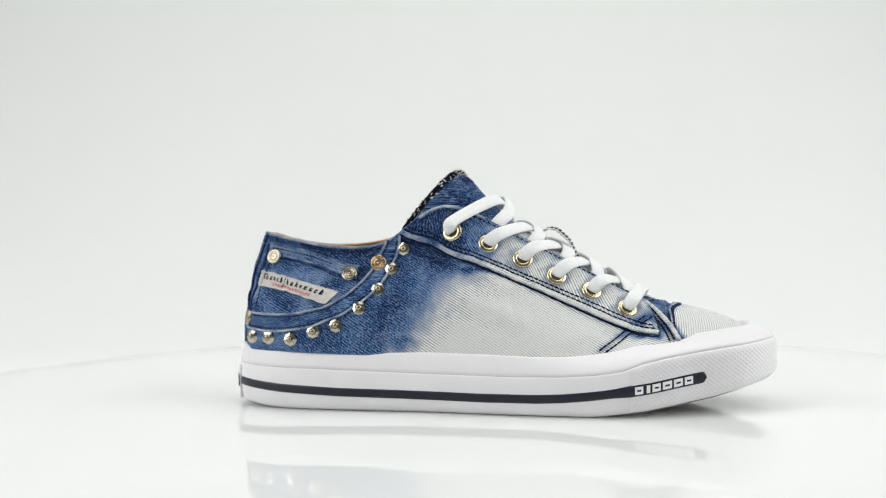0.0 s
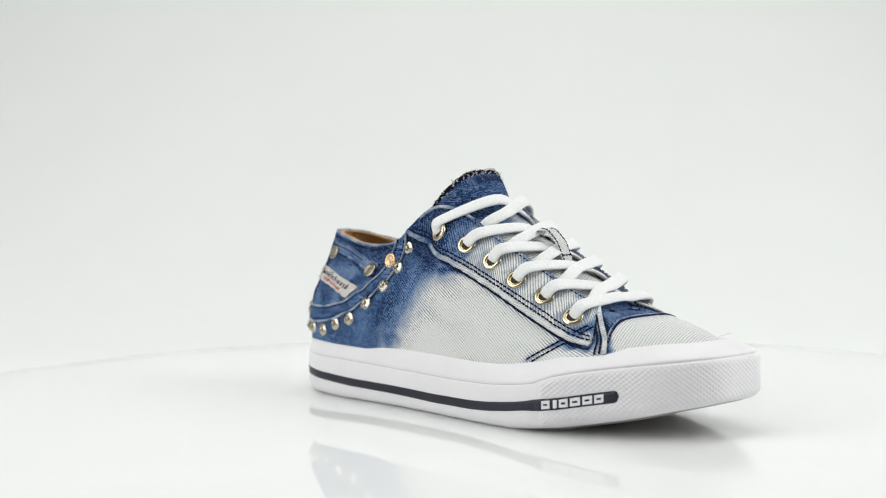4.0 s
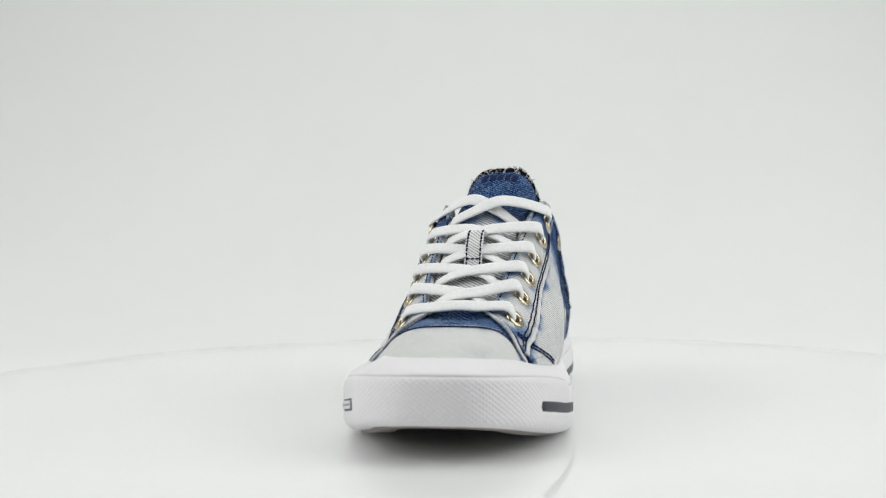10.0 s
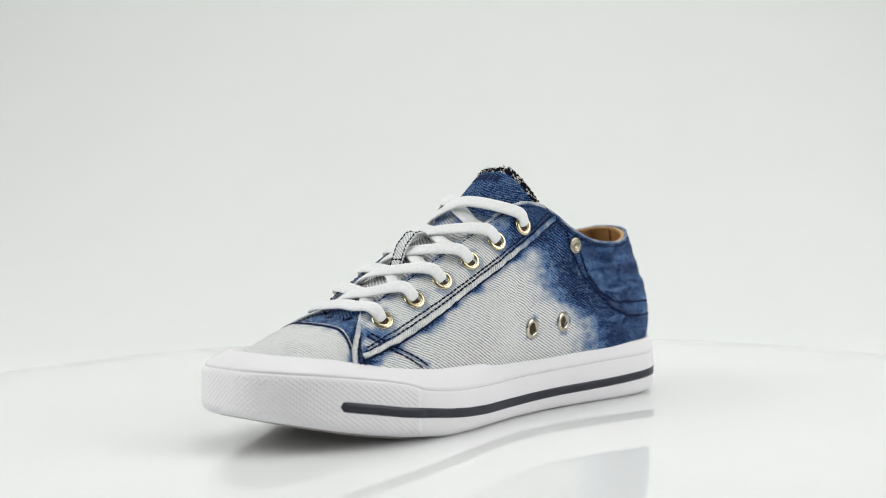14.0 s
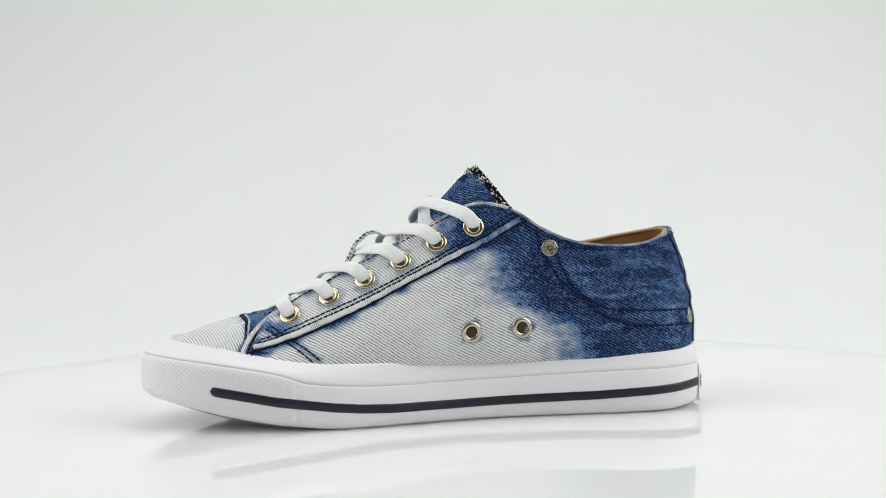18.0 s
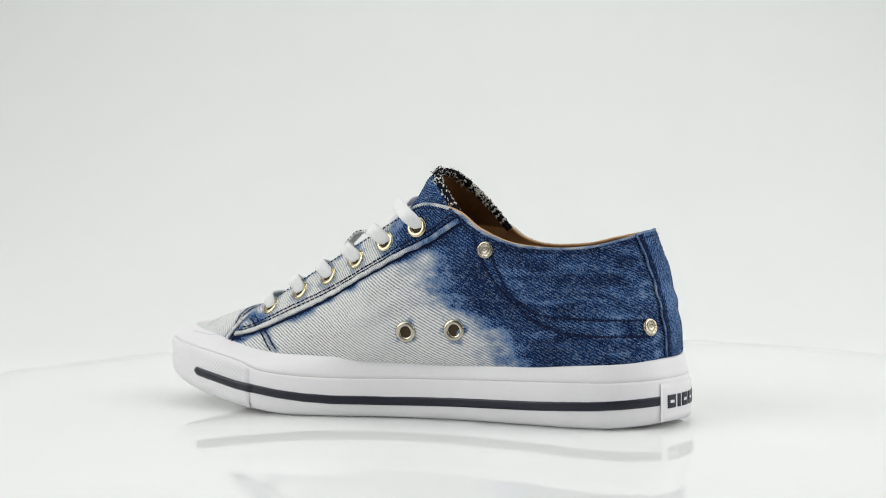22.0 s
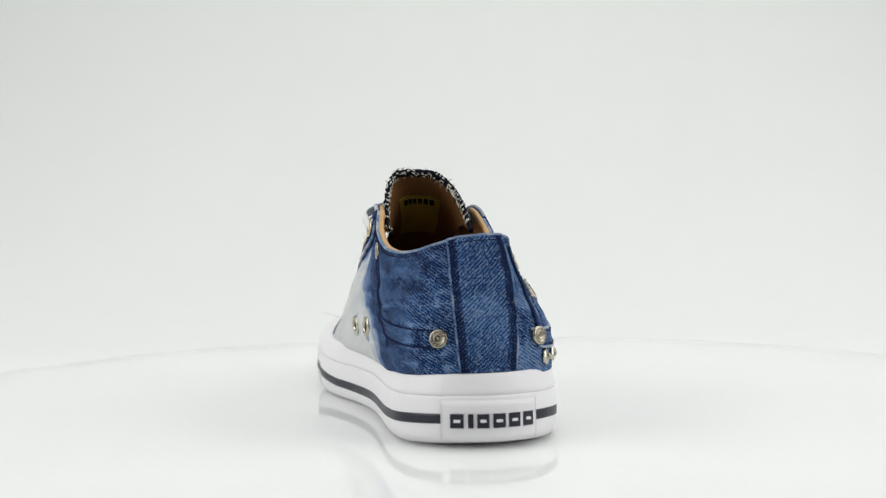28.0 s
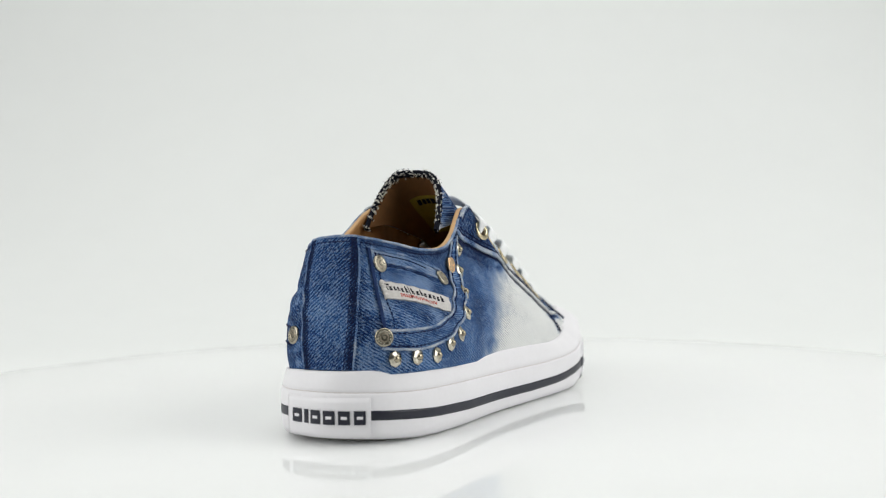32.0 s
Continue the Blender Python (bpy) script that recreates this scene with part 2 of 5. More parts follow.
def outline(t):
    """Plan of the sole at parameters t (0..26): points and inward normals."""
    p = catmull(SOLE, t)
    d = catmull(SOLE, np.asarray(t) + 0.02) - catmull(SOLE, np.asarray(t) - 0.02)
    d /= np.linalg.norm(d, axis=1)[:, None]
    return p, np.c_[-d[:, 1], d[:, 0]]


def sole_top(p):
    w = smoothstep(-25, 25, p[:, 1])
    return at_table(p[:, 0], TOP_OUT) * (1 - w) + at_table(p[:, 0], TOP_IN) * w


def rings(t, rows):
    """rows: list of functions (points) -> (inset, z)."""
    p, n = outline(t)
    out = []
    for fn in rows:
        inset, z = fn(p)
        inset = np.broadcast_to(inset, len(p))
        q = p + n * inset[:, None]
        out.append(np.c_[q, np.broadcast_to(z, len(p))])
    return np.array(out)


def plan_length(p):
    return np.r_[0, np.cumsum(np.hypot(*np.diff(p, axis=0).T))]


def sole_at(x, outer):
    """Outline parameter at length x, on the outer (1) or inner (0) side."""
    t = np.linspace(0, 12.2, 700) if outer else np.linspace(12.2, 26, 700)
    p = catmull(SOLE, t)
    return float(t[np.argmin(np.abs(p[:, 0] - x))])


def band_sheet(name, t, z_of, rows, proud, mat, parent, label="", soft=0.35):
    """A strip lying on the sole's wall. z_of(p) -> low, high."""
    p, n = outline(t)
    lo, hi = z_of(p)
    pr = np.broadcast_to(proud, len(p)).astype(float)
    prof = [(0.0, -0.6)] + [(f, 0.0) for f in np.linspace(0.0, 1.0, rows)] + [(1.0, -0.6)]
    grid = []
    for k, (f, d) in enumerate(prof):
        edge = 0 if d == 0 else 1
        push = pr - (0 if not edge else pr + 0.5)
        if k in (1, len(prof) - 2):
            push = pr * (1 - soft)
        z = lo + (hi - lo) * f
        grid.append(np.c_[p - n * push[:, None], z])
    grid = np.array(grid)
    verts = grid.reshape(-1, 3)
    faces = quads(len(prof), len(p))
    m = len(p)
    faces.append(tuple(k * m for k in range(len(prof)))[::-1])
    faces.append(tuple(k * m + m - 1 for k in range(len(prof))))
    return mesh_part(name, verts, faces, mat, parent, label)


STAY_OUT = [(92.5, 87.0), (101, 83.0), (118, 76.5), (132, 71.2), (146, 65.0), (160, 59.0), (174, 52.8), (188, 46.6), (202, 40.6), (210, 37.6), (219, 36.5)]
STAY_IN = [(98.5, 92.0), (111, 85.2), (124, 79.0), (137, 72.5), (150, 66.0), (163, 59.3), (176, 53.0), (190, 47.0), (203, 41.6), (215, 37.5), (224, 35.5)]

# Upper: every line of the cloth runs from a foot on the sole to a point of the rim.
FOOT_OUT = [(5.5, 2), (8, -12), (15, -23), (30, -31.2), (50, -35), (72, -36.3), (92, -36.6), (108, -37.5), (122, -39), (136, -41), (150, -42.6), (166, -42.8), (184, -42),
            (203, -39.5), (218, -35.5), (229, -31), (241, -23.5), (253, -13), (262.5, 4)]
FOOT_IN = [(256, 20), (244, 29), (230, 34), (218, 38), (203, 41.5), (184, 42.5), (166, 41.6), (150, 39.4), (136, 37), (122, 35.2), (108, 34.3), (92, 34), (72, 34.6), (50, 34.8), (30, 31.5),
           (14.8, 24.6), (8.2, 14.4)]
RIM_OUT = [(16.6, 5, 87), (18.4, -4, 87.2), (24, -10, 86), (38, -14.5, 83.5), (54, -18.3, 80.5), (73, -20.8, 80), (86, -20.6, 83), (96, -20.2, 90.2), (107, -18.2, 97.4), (117, -16.6, 98.8),
           (130, -13.5, 94.0), (150, -13.8, 84), (172, -14, 72.5), (192, -13.6, 61.5), (203, -12.6, 55.5), (209, -12, 52.5), (210, -9, 51.5), (210.5, -4, 51), (211, 3, 51)]
RIM_IN = [(210.5, 10, 51), (210, 14, 51.5), (209, 17.5, 52.5), (203, 18, 56), (192, 19, 62.5), (172, 20.2, 73.5), (150, 23, 85), (134, 25.2, 93.5), (120, 28.8, 100), (110, 30.6, 100),
          (100, 32.4, 96.6), (88, 34.4, 88.4), (72, 34.3, 82), (53, 32, 79.8), (37, 27, 80.5), (25, 20.5, 83.5), (19, 12.6, 86)]
FOOT, RIM = FOOT_OUT + FOOT_IN, RIM_OUT + RIM_IN
NLINES = len(FOOT)
FRONT_OUT, FRONT_IN = 15.0, 21.0          # the lines along which the two side panels end over the toe


def cloth(s, v):
    """Points of the upper: s counts the lines round the shoe, v runs from the sole (0) to the rim (1)."""
    s, v = np.broadcast_arrays(np.asarray(s, float), np.asarray(v, float))
    foot, rim = catmull(FOOT, s), catmull(RIM, s)
    fz = sole_top(foot.reshape(-1, 2)).reshape(foot.shape[:-1]) - 2.0
    toe = smoothstep(14.0, 16.2, s % NLINES) * (1 - smoothstep(19.8, 22.0, s % NLINES))
    inner = smoothstep(24.5, 26.5, s % NLINES) * (1 - smoothstep(29.5, 31.5, s % NLINES))
    mid_out = smoothstep(8.0, 11.0, s % NLINES) * (1 - smoothstep(14.0, 15.5, s % NLINES))
    mid_in = smoothstep(20.5, 22.0, s % NLINES) * (1 - smoothstep(24.5, 26.5, s % NLINES))
    heel_out = smoothstep(1.5, 3.5, s % NLINES) * (1 - smoothstep(8.0, 10.0, s % NLINES))
    heel_in = smoothstep(31.5, 33.5, s % NLINES) * (1 - smoothstep(35.0, 35.8, s % NLINES))
    a, b = 0.08 + 0.08 * heel_out - 0.22 * heel_in + 0.34 * toe - 0.30 * inner + 0.25 * mid_out - 0.02 * mid_in, 0.52 + 0.36 * toe
    f3 = np.concatenate([foot, fz[..., None]], -1)
    mid = np.concatenate([foot + (rim[..., :2] - foot) * a[..., None], (fz + (rim[..., 2] - fz) * b)[..., None]], -1)
    w = v[..., None]
    p = f3 * (1 - w) ** 2 + mid * 2 * w * (1 - w) + rim * w * w
    # slack creases of the cloth
    crease = 0.55 * np.sin(p[..., 0] * 0.21 + p[..., 2] * 0.33 + 1.3 * np.sin(p[..., 2] * 0.12)) * np.sin(p[..., 0] * 0.043 + 2.0) * 4 * v * (1 - v)
    crease = crease + 0.6 * np.sin(0.62 * p[..., 2] - 0.12 * p[..., 0] + 1.2 * np.sin(0.15 * p[..., 0])) * np.exp(-((p[..., 0] - 30) / 20) ** 2) * smoothstep(50, 62, p[..., 2]) * smoothstep(8, 18, p[..., 1]) * (1 - v) * 3
    crease = crease + 0.30 * np.sin(0.9 * p[..., 0] + 0.35 * p[..., 2]) * np.sin(0.13 * p[..., 0] + 0.21 * p[..., 2]) * 3 * v * (1 - v)
    dent = -2.0 * np.exp(-((p[..., 0] - 33) / 16) ** 2 - ((p[..., 2] - 66) / 6) ** 2) * smoothstep(5, 20, p[..., 1])
    wide = 2.8 * smoothstep(29.5, 32.0, s % NLINES) * (1 - smoothstep(33.2, 34.6, s % NLINES)) * np.sin(math.pi * np.clip(v, 0, 1) ** 0.6)
    wide = wide + 3.7 * smoothstep(24.5, 26.5, s % NLINES) * (1 - smoothstep(28.5, 31.0, s % NLINES)) * np.sin(math.pi * np.clip(v, 0, 1) ** 0.45)
    # flatter cloth below the collar on the outer side, fuller low down; the cloth drawn in under the eyelet stays
    x, z, side = p[..., 0], p[..., 2], s % NLINES
    outer = smoothstep(0.9, 2.4, side) * (1 - smoothstep(7.6, 9.0, side))
    flat = outer * at_table(v, [(0, 0), (0.15, 0.7), (0.28, 1.2), (0.42, 0.5), (0.55, -1.2), (0.7, -3.5), (0.8, -4.2), (0.9, -2.8), (1, 0)])
    near_out = np.exp(-((z - at_table(x, STAY_OUT)) / 11) ** 2) * at_table(x, [(95, 0), (115, -1.4), (180, -1.8), (200, -3.2), (211, -5.0), (225, -2.0), (238, 0)]) * (side < 17)
    near_in = np.exp(-((z - at_table(x, STAY_IN)) / 11) ** 2) * at_table(x, [(95, 0), (115, -2.3), (190, -3.0), (212, -4.8), (226, -1.5), (238, 0)]) * (side > 19)
    full = 2.5 * np.exp(-((x - 92) / 27) ** 2 - ((z - 43) / 17) ** 2) * (side > 19)
    crease = crease + wide + flat + ((near_out + near_in) * smoothstep(0.0, 0.3, v) + full) * 4 * np.clip(v * 4, 0, 0.25)
    c = p - np.array([130.0, 4.0, 0.0])
    c[..., 0] = np.where(p[..., 0] < 40, p[..., 0] - 40, np.where(p[..., 0] > 225, p[..., 0] - 225, 0))
    c[..., 2] = 0
    c /= np.linalg.norm(c, axis=-1, keepdims=True) + 1e-6
    return p + c * (crease + dent)[..., None]


def cloth_normal(s, v):
    s, v = np.broadcast_arrays(np.asarray(s, float), np.asarray(v, float))
    ds = cloth(s + 0.03, v) - cloth(s - 0.03, v)
    dv = cloth(s, np.minimum(v + 0.01, 1.02)) - cloth(s, v - 0.01)
    n = np.cross(ds, dv)
    return n / (np.linalg.norm(n, axis=-1, keepdims=True) + 1e-9)


def lifted(s, v, off):
    return cloth(s, v) + cloth_normal(s, v) * np.asarray(off, float)[..., None]


_look_up = {}


def on_cloth(side, x, z):
    """(s, v) of the place at length x and height z on the outer or inner side."""
    if side not in _look_up:
        ss = np.linspace(0, 17.5, 420) if side == "outer" else np.linspace(18.5, 36, 420)
        g = np.meshgrid(ss, np.linspace(0, 1, 150), indexing="ij")
        _look_up[side] = (g[0], g[1], cloth(g[0], g[1]))
    S, V, P = _look_up[side]
    d = (P[..., 0] - x) ** 2 + (P[..., 2] - z) ** 2
    k = np.unravel_index(np.argmin(d), d.shape)
    s, v = S[k], V[k]
    for _ in range(3):
        p = cloth(s, v)
        js, jv = (cloth(s + 0.01, v) - p) / 0.01, (cloth(s, v + 0.005) - p) / 0.005
        m = np.array([[js[0], jv[0]], [js[2], jv[2]]])
        e = np.array([x - p[0], z - p[2]])
        if abs(np.linalg.det(m)) < 1e-3:
            break
        step = np.linalg.solve(m, e)
        s, v = s + np.clip(step[0], -0.3, 0.3), float(np.clip(v + np.clip(step[1], -0.05, 0.05), 0, 1))
    return float(s), float(v)


def side_curve(side, points, n):
    """(s, v) along a smooth line given by (x, z) points on one side."""
    sv = np.array([on_cloth(side, *p) for p in points])
    return curve(sv, n)


# ---------------------------------------------------------------- the wash of the denim
def near_lines(p, lines, reach):
    """1 on the given (x, z) polylines, 0 further than reach."""
    d = np.full(p.shape[:-1], 1e9)
    for line in lines:
        q = curve(line, 60)
        for k in range(60):
            d = np.minimum(d, (p[..., 0] - q[k, 0]) ** 2 + (p[..., 2] - q[k, 1]) ** 2)
    return 1 - smoothstep(0, reach, np.sqrt(d))


def wobble(p, scale, seed):
    flat = p.reshape(-1, 3)
    return np.array([noise.noise(Vector((a * scale + seed, b * scale, c * scale))) for a, b, c in flat]).reshape(p.shape[:-1])


def wash_side(p, side, lines=()):
    x, z = p[..., 0], p[..., 2]
    n = wobble(p, 0.05, 3.0) * 9 + wobble(p, 0.16, 9.0) * 8 + wobble(p, 0.4, 5.0) * 6
    if side == "outer":
        edge = at_table(z, [(26, 95), (40, 110), (52, 119), (64, 126), (85, 134)]) + 0.55 * n
        edge = edge - 3 * wobble(p, 0.4, 5.0)
        w = smoothstep(-30, 26, x - edge) - 0.16 * smoothstep(0.05, 0.5, wobble(p * np.array([0.7, 1, 1.3]), 0.07, 41.0)) - 0.2 * smoothstep(196, 214, x)
        w = w - 0.08 * smoothstep(22, 0, np.hypot(x - 92, (z - 33) * 1.2)) - 0.35 * smoothstep(10, 0, np.abs(z - 66 - (130 - x) * 0.5)) * smoothstep(150, 118, x)
    else:
        wisp = wobble(p * np.array([0.30, 1.0, 1.7]), 0.17, 21.0) * 5 + wobble(p * np.array([0.5, 1.0, 1.6]), 0.4, 31.0) * 5
        edge = at_table(z, [(25, 83), (36, 83), (42, 87), (47, 98), (52, 107), (62, 114), (75, 116), (85, 120), (95, 125)]) + 0.6 * n + 0.9 * wisp
        w = smoothstep(-22, 16, x - edge) + 0.22 * smoothstep(0.1, 0.5, wobble(p * np.array([0.4, 1, 1.6]), 0.16, 12.0)) * smoothstep(95, 60, x)
        w = w - 0.1 * smoothstep(12, 1, np.hypot((x - 112 + 6 * wobble(p, 0.2, 8.0)) * 0.28, z - 55)) - 0.06 * smoothstep(14, 2, np.hypot((x - 142) * 0.5, z - 44 + 4 * wobble(p, 0.15, 19.0)))
        w = w + 0.25 * smoothstep(5, 0, np.hypot((x - 76) * 0.8, (z - 38) * 0.5))
        # rubbed patches above and below the strap, darker patches in the hollows by the heel
        soft = 1 + 0.7 * wobble(p, 0.13, 27.0)
        for px, pz, rx, rz, k in ((47, 77, 20, 4, 0.10), (60, 60, 9, 6, 0.05), (41, 46, 18, 3.5, 0.07), (13, 56, 9, 9, 0.07), (74, 32, 4, 6, 0.10), (36, 34, 22, 5, 0.06), (80, 70, 5, 10, 0.10), (125, 71, 8, 5, -0.25), (117, 74, 3, 7, 0.12),
                                  (31, 65, 9, 4, -0.14), (21, 74, 7, 3.5, -0.14), (60, 72, 10, 4, -0.08), (62, 40, 9, 4, -0.06)):
            w = w + k * smoothstep(1.5, 0.3, np.hypot((x - px) / rx, (z - pz) / rz) * soft)
        # pale crests of the slack folds near the heel, light on the ridges included
        w = w + 0.16 * smoothstep(0.3, 1.0, np.sin(0.62 * z - 0.12 * x + 1.2 * np.sin(0.15 * x))) * np.exp(-((x - 30) / 20) ** 2) * smoothstep(50, 62, z)
    w = w - 0.8 * (smoothstep(212, 226, x) if side == "outer" else smoothstep(207, 221, x)) * smoothstep(2, 16, z - 28 - (x - 212) * 0.1)
    base = (0.06 if side == "outer" else 0.075) + (0.90 if side == "outer" else 0.80) * np.clip(w, -0.2, 1) + (0.10 * wobble(p, 0.06, 17.0) + 0.13) * (side == "outer")
    # paler towards the heel: brighter light there is put into the wash
    base = base + (0.08 if side == "outer" else 0.02) * smoothstep(52, 22, x)
    if len(lines):
        stain = smoothstep(-0.05, 0.35, wobble(p * np.array([0.6, 1, 1.2]), 0.13, 33.0))
        base = base - 0.5 * stain * near_lines(p, lines[:1], 8.5)
        base = base - 0.55 * near_lines(p, lines[:1], 4.2 if side == "inner" else 3.2) - 0.42 * near_lines(p, lines[1:], 3.2)
        if side == "inner":
            # dark ring round each vent: the metal's shadow painted into the dye
            base = base - 0.45 * rings_of_dye_and_shade(p, VENTS, 6.6)
            base = base - 0.11 * near_lines(p, STRAP_LINES, 2.2)
        rim = near_lines(p, [[(a, c) for a, _, c in (RIM_OUT[2:8] if side == "outer" else RIM_IN[:9:-1][:7])]], 7.0)
        base = base - 0.12 * rim
    return np.clip(base, 0, 1)


def twill_uv(p, slant, flat=False):
    """UV in millimetres, u across the twill's lines. slant: their fall towards the toe. flat: laid out in plan."""
    if flat == "across":
        return np.stack([p[..., 0] * 0.97 - p[..., 2] * 0.25 + p[..., 1] * slant, p[..., 1] * 0.97 - p[..., 0] * slant], -1)
    if flat:
        return np.stack([p[..., 1] * 0.93 + p[..., 0] * slant, p[..., 0] * 0.93 - p[..., 1] * slant], -1)
    along = np.zeros(p.shape[:2])
    along[1:] = np.cumsum(np.linalg.norm(np.diff(p, axis=0), axis=-1).mean(axis=1))[:, None]
    if p[-1, 0, 0] < p[0, 0, 0]:
        along = -along
    run = np.zeros(p.shape[:2])
    run[:, 1:] = np.cumsum(np.linalg.norm(np.diff(p[..., 1:], axis=1), axis=-1), axis=1)
    h = p[:, :1, 2] + run
    k = 1 / math.hypot(1, slant)
    return np.stack([(slant * along + h) * k, (along - slant * h) * k], -1)


def sheet(name, s, v, off, rim, mat, parent, label="", slant=None, wash=None, flat=False):
    """A sheet of cloth at s, v (2D arrays), off millimetres above the base, with its edge turned down by rim."""
    s, v = np.broadcast_arrays(s, v)
    off = np.broadcast_to(np.asarray(off, float), s.shape)
    pts = lifted(s, v, off)
    a, b = s.shape
    verts = pts.reshape(-1, 3)
    uv = twill_uv(pts, slant if slant is not None else 0.55, flat).reshape(-1, 2)
    w = None
    if wash is not None:
        w = (wash(pts) if callable(wash) else np.full(s.shape, wash)).ravel()
    faces = quads(a, b)
    loop = [(i, 0) for i in range(a)] + [(a - 1, j) for j in range(1, b)] + [(i, b - 1) for i in range(a - 2, -1, -1)] + [(0, j) for j in range(b - 2, 0, -1)]
    li = np.array(loop)
    low = lifted(s[li[:, 0], li[:, 1]], v[li[:, 0], li[:, 1]], off[li[:, 0], li[:, 1]] - rim)
    k0 = len(verts)
    verts = np.r_[verts, low]
    flat = li[:, 0] * b + li[:, 1]
    uv = np.r_[uv, uv[flat]]
    if w is not None:
        w = np.r_[w, w[flat]]
    m = len(loop)
    for i in range(m):
        j = (i + 1) % m
        faces.append((int(flat[i]), k0 + i, k0 + j, int(flat[j])))
    return mesh_part(name, verts, faces, mat, parent, label, uv=uv, wash=w)


def between(ca, cb, n):
    """s, v arrays of the patch between two curves of (s, v)."""
    f = np.linspace(0, 1, n)[None, :, None]
    g = ca[:, None, :] * (1 - f) + cb[:, None, :] * f
    return g[..., 0], g[..., 1]


def stitch_run(points, normals, every=3.0, length=2.1, width=0.62, height=0.5):
    """Stitches along a line in space: little bars with pointed ends."""
    d = np.r_[0, np.cumsum(np.linalg.norm(np.diff(points, axis=0), axis=1))]
    verts, faces = [], []
    for k in range(int(d[-1] / every)):
        c0, c1 = k * every + 0.3, k * every + 0.3 + length
        if c1 > d[-1]:
            break
        a = np.array([np.interp(c0, d, points[:, i]) for i in range(3)])
        b = np.array([np.interp(c1, d, points[:, i]) for i in range(3)])
        n = np.array([np.interp((c0 + c1) / 2, d, normals[:, i]) for i in range(3)])
        n /= np.linalg.norm(n) + 1e-9
        t = (b - a) / (np.linalg.norm(b - a) + 1e-9)
        w = np.cross(t, n)
        i0 = len(verts)
        for f, h, q in ((0.0, -0.2, 0.25), (0.22, 1, 1), (0.78, 1, 1), (1.0, -0.2, 0.25)):
            c = a + (b - a) * f
            verts += [c + w * width / 2 * q, c + n * height * max(h, 0) + n * (height * h if h < 0 else 0), c - w * width / 2 * q]
        for r in range(3):
            o = i0 + r * 3
            faces += [(o, o + 1, o + 4, o + 3), (o + 1, o + 2, o + 5, o + 4)]
    return verts, faces


def stitching(name, side, lines, parent, off, mat=None, label="navy double stitching", **kw):
    verts, faces = [], []
    for line in lines:
        sv = side_curve(side, line, 140) if side else line
        p, n = lifted(sv[:, 0], sv[:, 1], np.full(len(sv), off)), cloth_normal(sv[:, 0], sv[:, 1])
        vv, ff = stitch_run(p, n, **kw)
        k = len(verts)
        verts += vv
        faces += [tuple(i + k for i in f) for f in ff]
    return mesh_part(name, verts, faces, mat or THREAD, parent, label, smooth=False)


def ribbon(points, ups, width, thick, round_end=False):
    """A flat band swept along points, its broad face towards ups."""
    p = np.asarray(points, float)
    t = np.gradient(p, axis=0)
    t /= np.linalg.norm(t, axis=1)[:, None] + 1e-9
    u = np.asarray(ups, float)
    w = np.cross(t, u)
    w /= np.linalg.norm(w, axis=1)[:, None] + 1e-9
    u = np.cross(w, t)
    prof = [(-0.5, 0.0), (-0.44, 0.38), (-0.2, 0.5), (0.2, 0.5), (0.44, 0.38), (0.5, 0.0), (0.44, -0.38), (0.0, -0.5), (-0.44, -0.38)]
    width = np.broadcast_to(width, len(p))
    grid = np.array([[p[i] + w[i] * width[i] * a + u[i] * thick * b for a, b in prof] for i in range(len(p))])
    m = len(prof)
    faces = quads(len(p), m, closed=True)
    faces += [tuple(range(m))[::-1], tuple(range((len(p) - 1) * m, len(p) * m))]
    return grid.reshape(-1, 3), faces


def fold(name, points, ups, width, thick, parent, label, worn=0.42, uneven=0.6):
    """A narrow turned edge of worn denim; worn: how bleached it is."""
    p = np.asarray(points, float)
    vv, ff = ribbon(p, ups, width * (1 + 0.25 * wobble(p, 0.45, 3.0)), thick)
    run = np.r_[0, np.cumsum(np.linalg.norm(np.diff(p, axis=0), axis=1))]
    k = np.arange(9)
    uv = np.stack([run[:, None] + 0.35 * np.minimum(k, 9 - k)[None, :] * width, run[:, None] * 0.3 + 0.5 * k[None, :]], -1).reshape(-1, 2)
    w = np.asarray(worn) + uneven * wobble(p, 0.16, 6.0) + 0.5 * uneven * wobble(p, 0.7, 2.0)
    w = np.repeat(np.clip(w, 0, 1), 9)
    return mesh_part(name, vv, ff, DENIM, parent, label, uv=uv, wash=w)


def turned(profile, centre, normal, n=24, squash=None):
    """A turned form: profile of (radius, height) about the normal at centre."""
    nn = Vector(normal).normalized()
    a = nn.orthogonal().normalized()
    b = nn.cross(a)
    a, b, nn, c = np.array(a), np.array(b), np.array(nn), np.asarray(centre, float)
    verts = []
    for r, h in profile:
        for k in range(n):
            ang = 2 * math.pi * k / n
            verts.append(c + (a * math.cos(ang) + b * math.sin(ang)) * r + nn * h)
    faces = quads(len(profile), n, closed=True)
    if profile[-1][0] > 0:
        faces.append(tuple(range((len(profile) - 1) * n, len(profile) * n)))
    return verts, faces


